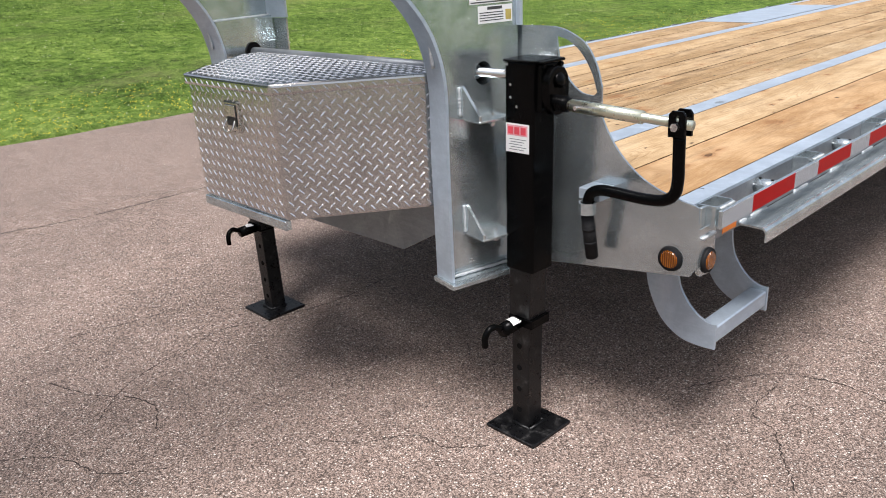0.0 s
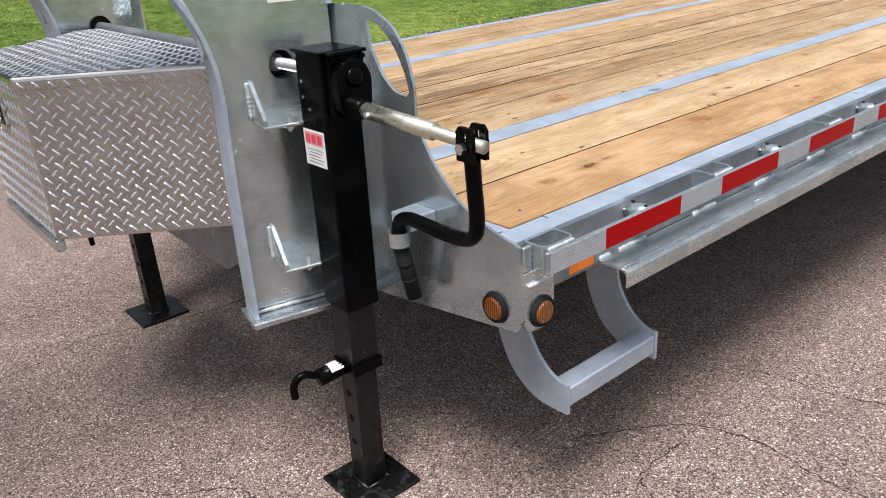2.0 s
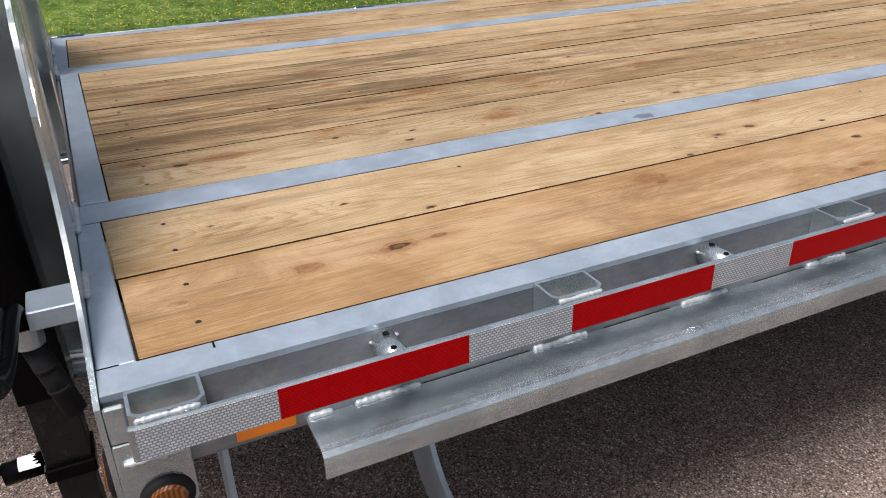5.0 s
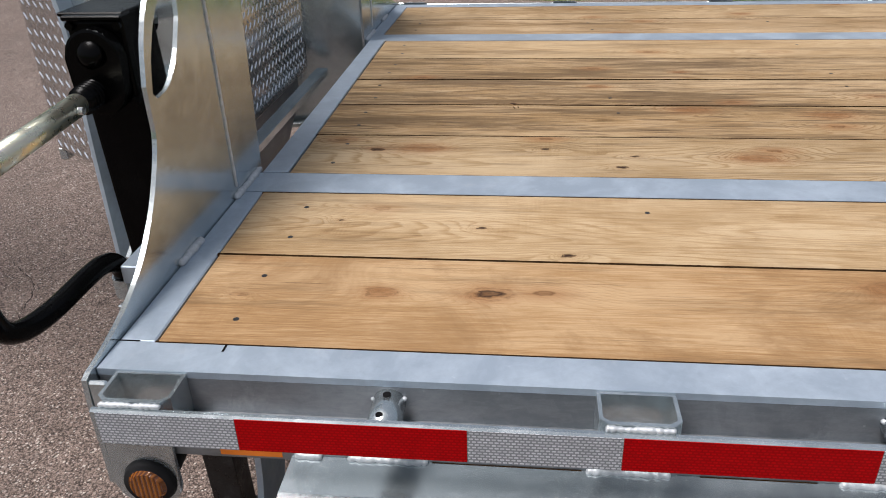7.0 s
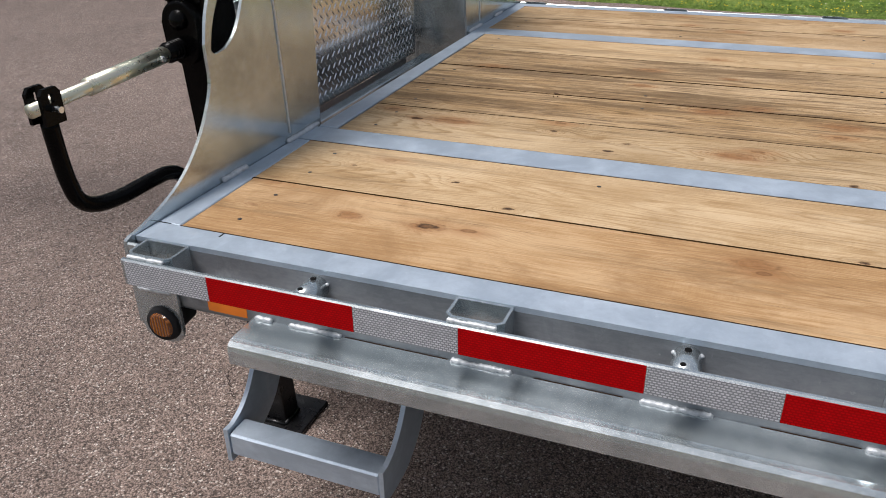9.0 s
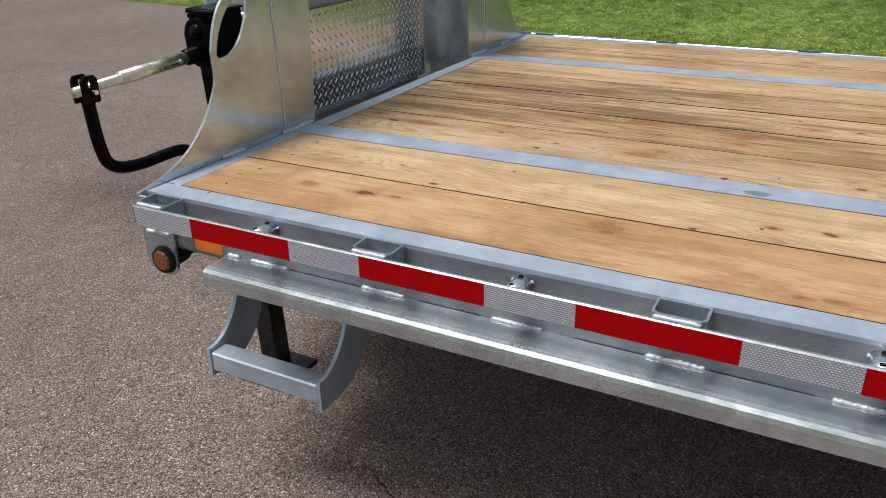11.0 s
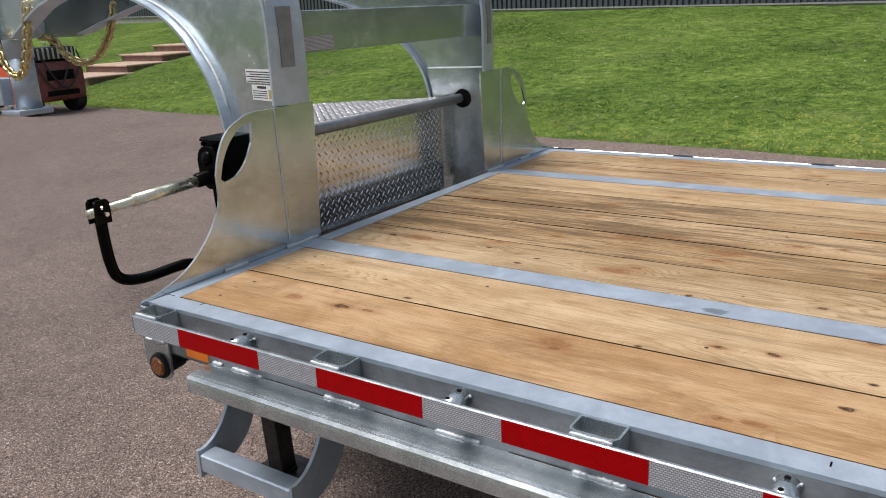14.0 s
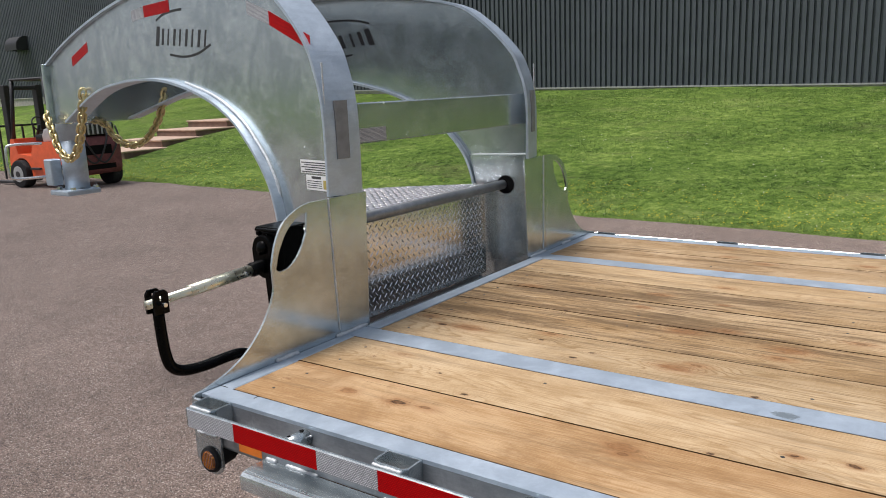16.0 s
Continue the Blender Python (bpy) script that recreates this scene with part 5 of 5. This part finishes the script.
# ---------------------------------------------------------------- safety chains
def chain(pts, n, label):
    e = thing("safety_chain", pts[0], label, "chain", "safety chains")
    path = smooth_path(pts, 12)
    acc = [0.0]
    for a, b in zip(path, path[1:]):
        acc.append(acc[-1] + (b - a).length)
    me = None
    for k in range(n):
        d = acc[-1] * (k + 0.5) / n
        i = max(j for j in range(len(acc)) if acc[j] <= d)
        i = min(i, len(path) - 2)
        p = path[i].lerp(path[i + 1], (d - acc[i]) / max(1e-6, acc[i + 1] - acc[i]))
        t = (path[i + 1] - path[i]).normalized()
        l = acc[-1] / n
        if me is None:
            bm = bmesh.new()
            ring = []
            for a in range(16):
                c, s = math.cos(a * math.pi / 8), math.sin(a * math.pi / 8)
                ring.append((0.017 * s, 0, 0.017 * c + (l * 0.32 if c >= 0 else -l * 0.32)))
            sweep(bm, ring, 0.0072, 7, True)
            ob = part("link", bm, CHAIN, e, "", True)
            me = ob.data
        else:
            ob = new("link", me)
            under(ob, e)
        ob.matrix_basis = Matrix.Translation(p) @ t.to_track_quat("Z", "Y").to_matrix().to_4x4() @ Matrix.Rotation(radians(90 * (k % 2) + 20), 4, "Z")
    return e


chain([(-1.06, -2.07, 1.665), (-1.06, -2.125, 1.50), (-1.07, -2.21, 1.372), (-1.08, -2.31, 1.322), (-1.10, -2.44, 1.366), (-1.12, -2.52, 1.46), (-1.14, -2.585, 1.532), (-1.18, -2.615, 1.567), (-1.22, -2.63, 1.55)], 30, "gold zinc safety chain looped at the coupler")
chain([(-1.54, -2.08, 1.657), (-1.54, -2.17, 1.498), (-1.53, -2.30, 1.385), (-1.51, -2.425, 1.36), (-1.48, -2.525, 1.413), (-1.45, -2.54, 1.479), (-1.40, -2.60, 1.515)], 26, "gold zinc safety chain hanging below the neck")


# ---------------------------------------------------------------- forklift
def forklift():
    ax = Vector((0.087, -0.996, 0))           # forward, away from the trailer
    ay = Vector((0.996, 0.087, 0))           # its side towards the trailer
    o = Vector((-7.20, -13.40, 0))

    def f(u, v, z):
        return o + ax * u + ay * v + Vector((0, 0, z))

    e = thing("forklift", o, "orange-red forklift with a black mast and roll cage", "forklift")

    def b(name, m, u0, u1, v0, v1, z0, z1, w=0.03, label="", parent=None):
        return part(name, blk(u0, u1, v0, v1, z0, z1, w, 2, f), m, parent or e, label)

    arch = [(0.64 + 0.31 * math.cos(radians(t)), 0.27 + 0.31 * math.sin(radians(t))) for t in range(180, 19, -20)]
    side = [(-0.62, 0.20), (0.33, 0.20)] + arch + [(1.02, 0.42), (1.02, 0.55), (0.92, 0.95), (0.80, 0.95), (0.72, 0.66), (0.30, 0.62), (0.22, 0.86), (-0.62, 0.92)]
    body = part("body", plate(bmesh.new(), side, [], lambda u, v, w: f(u, w, v), -0.50, 0.50), ORANGE, e, "orange-red painted body")
    part("side_step", blk(0.0, 0.30, 0.501, 0.56, 0.36, 0.40, 0.008, 1, f), DARK_STEEL, body)
    part("hood", bevel(prism(bmesh.new(), [(-0.60, 0.925), (0.02, 0.87), (0.04, 1.02), (-0.05, 1.14), (-0.60, 1.16)], lambda u, v, w: f(u, w, v), -0.36, 0.40), 0.04, 3), TANK, e, "rounded grey hood")
    cw = part("counterweight", bevel(prism(bmesh.new(), [(-0.625, 0.24), (-0.625, 0.98), (-1.02, 0.96), (-1.10, 0.80), (-1.10, 0.34), (-1.02, 0.24)], lambda u, v, w: f(u, w, v), -0.50, 0.50), 0.05, 3), MAROON, e, "dirty maroon rear counterweight")
    part("recess", blk(-1.108, -1.02, -0.28, 0.30, 0.62, 0.80, 0.01, 1, f), DARK, cw)
    part("shadow_slot", blk(-1.106, -1.02, -0.34, 0.34, 0.34, 0.44, 0.01, 1, f), DARK, cw)
    gr = b("grille", DARK_STEEL, -1.03, -0.64, -0.44, 0.44, 0.985, 1.22, 0.05, "dark rear grille")
    for i in range(8):
        v = -0.36 + 0.10 * i
        part("grille_bar", blk(-1.045, -1.028, v - 0.018, v + 0.018, 1.0, 1.20, 0.004, 1, f), TANK, gr)
    for k, (v0, v1) in enumerate(((-0.46, 0.30), (-0.20, 0.48))):
        pts = [f(-1.02, v0, 1.15), f(-1.12, v0 + 0.03, 0.9), f(-1.13, (v0 + v1) / 2 - 0.1, 0.52), f(-1.13, (v0 + v1) / 2 + 0.1, 0.50), f(-1.12, v1 - 0.03, 0.85), f(-1.02, v1, 1.15)]
        part("slung_chain", sweep(bmesh.new(), smooth_path(pts, 6), 0.018, 6), DARK_STEEL, e, "dark chain slung over the rear", True)
    coil = [f(-0.95 + 0.02 * math.sin(a), -0.05 + 0.16 * math.cos(a * 0.8), 1.28 + 0.10 * math.sin(a * 0.8)) for a in range(16)]
    part("cable_coil", sweep(bmesh.new(), smooth_path(coil, 4), 0.010, 6), TANK, e, "pale coiled cable", True)
    seat = b("seat", SEAT, 0.05, 0.50, -0.25, 0.25, 0.88, 1.02, 0.05, "black vinyl seat")
    part("backrest", blk(-0.04, 0.08, -0.25, 0.25, 1.02, 1.42, 0.05, 2, f), SEAT, seat)
    for u, v, r in ((0.64, 0.49, 0.27), (0.64, -0.49, 0.27), (-0.74, 0.46, 0.24), (-0.74, -0.46, 0.24)):
        s = 1 if v > 0 else -1
        wh = part("wheel", bevel(rod(bmesh.new(), f(u, v - s * 0.11, r), f(u, v + s * 0.11, r), r, 28), 0.03, 2), TYRE, e, "worn black tyre")
        part("rim", rod(bmesh.new(), f(u, v + s * 0.09, r), f(u, v + s * 0.118, r), r * 0.58, 20), TANK, wh, "dusty grey steel rim")
        part("hub", rod(bmesh.new(), f(u, v + s * 0.11, r), f(u, v + s * 0.135, r), r * 0.22, 12), DARK_STEEL, wh)
    cage = part("overhead_guard", blk(-0.42, 0.74, -0.48, 0.48, 2.06, 2.11, 0.02, 1, f), DARK_STEEL, e, "black overhead guard")
    for v in (-0.44, 0.44):
        part("front_post", rod(bmesh.new(), f(0.90, v, 0.93), f(0.68, v, 2.08), 0.038, 10), DARK_STEEL, cage, "", True)
        part("rear_post", rod(bmesh.new(), f(-0.46, v, 0.92), f(-0.36, v, 2.08), 0.060, 10), DARK_STEEL, cage, "", True)
    part("roof_bar", rod(bmesh.new(), f(-0.44, -0.46, 2.13), f(-0.44, 0.46, 2.13), 0.035, 10), TANK, cage, "", True)
    mast = b("mast", DARK_STEEL, 1.05, 1.20, -0.40, -0.28, 0.08, 2.0, 0.01, "black lifting mast")
    part("mast_rail", blk(1.05, 1.20, 0.28, 0.40, 0.08, 2.0, 0.01, 1, f), DARK_STEEL, mast)
    part("mast_bar", blk(1.06, 1.18, -0.28, 0.28, 1.90, 1.98, 0.01, 1, f), DARK_STEEL, mast)
    part("backrest_bar", blk(1.24, 1.28, -0.5, 0.5, 1.18, 1.22, 0.005, 1, f), DARK_STEEL, mast)
    for i in range(5):
        v = -0.48 + 0.24 * i
        part("load_bar", blk(1.24, 1.28, v - 0.015, v + 0.015, 0.15, 1.18, 0.004, 1, f), DARK_STEEL, mast)
    for v in (-0.25, 0.25):
        part("fork", blk(1.28, 2.3, v - 0.05, v + 0.05, 0.03, 0.08, 0.01, 1, f), DARK_STEEL, mast)
    part("steering_wheel", sweep(bmesh.new(), [f(0.66 + 0.06 * math.sin(a * math.pi / 8), 0.16 * math.cos(a * math.pi / 8), 1.22 + 0.14 * math.sin(a * math.pi / 8)) for a in range(16)], 0.016, 8, True), SEAT, e, "black steering wheel", True)
    part("steering_column", rod(bmesh.new(), f(0.82, 0, 0.90), f(0.68, 0, 1.20), 0.03, 10), SEAT, e, "", True)


forklift()


# ---------------------------------------------------------------- grass and flowers on the lawn
def make_grass():
    rng = np.random.default_rng(3)
    n = 230000
    r = rng.random(n) ** 1.3 * 11.0
    y = rng.uniform(-24, 14, n)
    x = np.array([edge_x(b) for b in y]) - 0.02 - r
    z = np.array([lawn_z(a, b) for a, b in zip(x, y)])
    a = rng.uniform(0, 2 * np.pi, n)
    h = rng.uniform(0.010, 0.034, n) * (1 + 0.7 * (r < 0.4))
    w = 0.004 + 0.0003 * r
    lean = rng.normal(0, 0.055, (n, 2))
    v = np.empty((n, 3, 3))
    v[:, 0] = np.stack([x - w * np.cos(a), y - w * np.sin(a), z - 0.005], 1)
    v[:, 1] = np.stack([x + w * np.cos(a), y + w * np.sin(a), z - 0.005], 1)
    v[:, 2] = np.stack([x + lean[:, 0], y + lean[:, 1], z + h], 1)
    me = bpy.data.meshes.new("grass")
    me.from_pydata(v.reshape(-1, 3).tolist(), [], np.arange(3 * n).reshape(-1, 3).tolist())
    me.materials.append(BLADE)
    tagged(new("grass", me), "short mown grass blades over the lawn", "grass", kind="stuff")
    for name, m, k, spread, lab in (("yellow_flowers", YELLOW, 7000, 1.5, "small yellow flowers along the lawn's edge"), ("clover_flowers", PETAL, 1900, 9.0, "white clover heads scattered in the lawn")):
        r = rng.random(k) ** (1.0 if spread > 5 else 1.6) * spread + 0.08
        y = rng.uniform(-24, 14, k)
        keep = np.sin(y * 1.3) + np.sin(y * 0.37 + 1) + rng.normal(0, 0.8, k) > -0.4
        r, y = r[keep], y[keep]
        x = np.array([edge_x(b) for b in y]) - r
        vs, fs = [], []
        for px, py in zip(x.tolist(), y.tolist()):
            pz = lawn_z(px, py) + rng.uniform(0.04, 0.08)
            s = rng.uniform(0.006, 0.011) if spread < 5 else rng.uniform(0.006, 0.012)
            b = len(vs)
            vs += [(px + s, py, pz), (px - s * 0.5, py + s * 0.87, pz), (px - s * 0.5, py - s * 0.87, pz), (px, py, pz + s * 0.9)]
            fs += [(b, b + 1, b + 2), (b, b + 1, b + 3), (b + 1, b + 2, b + 3), (b + 2, b, b + 3)]
        me = bpy.data.meshes.new(name)
        me.from_pydata(vs, [], fs)
        me.materials.append(m)
        tagged(new(name, me), lab, "flowers", kind="stuff")


make_grass()
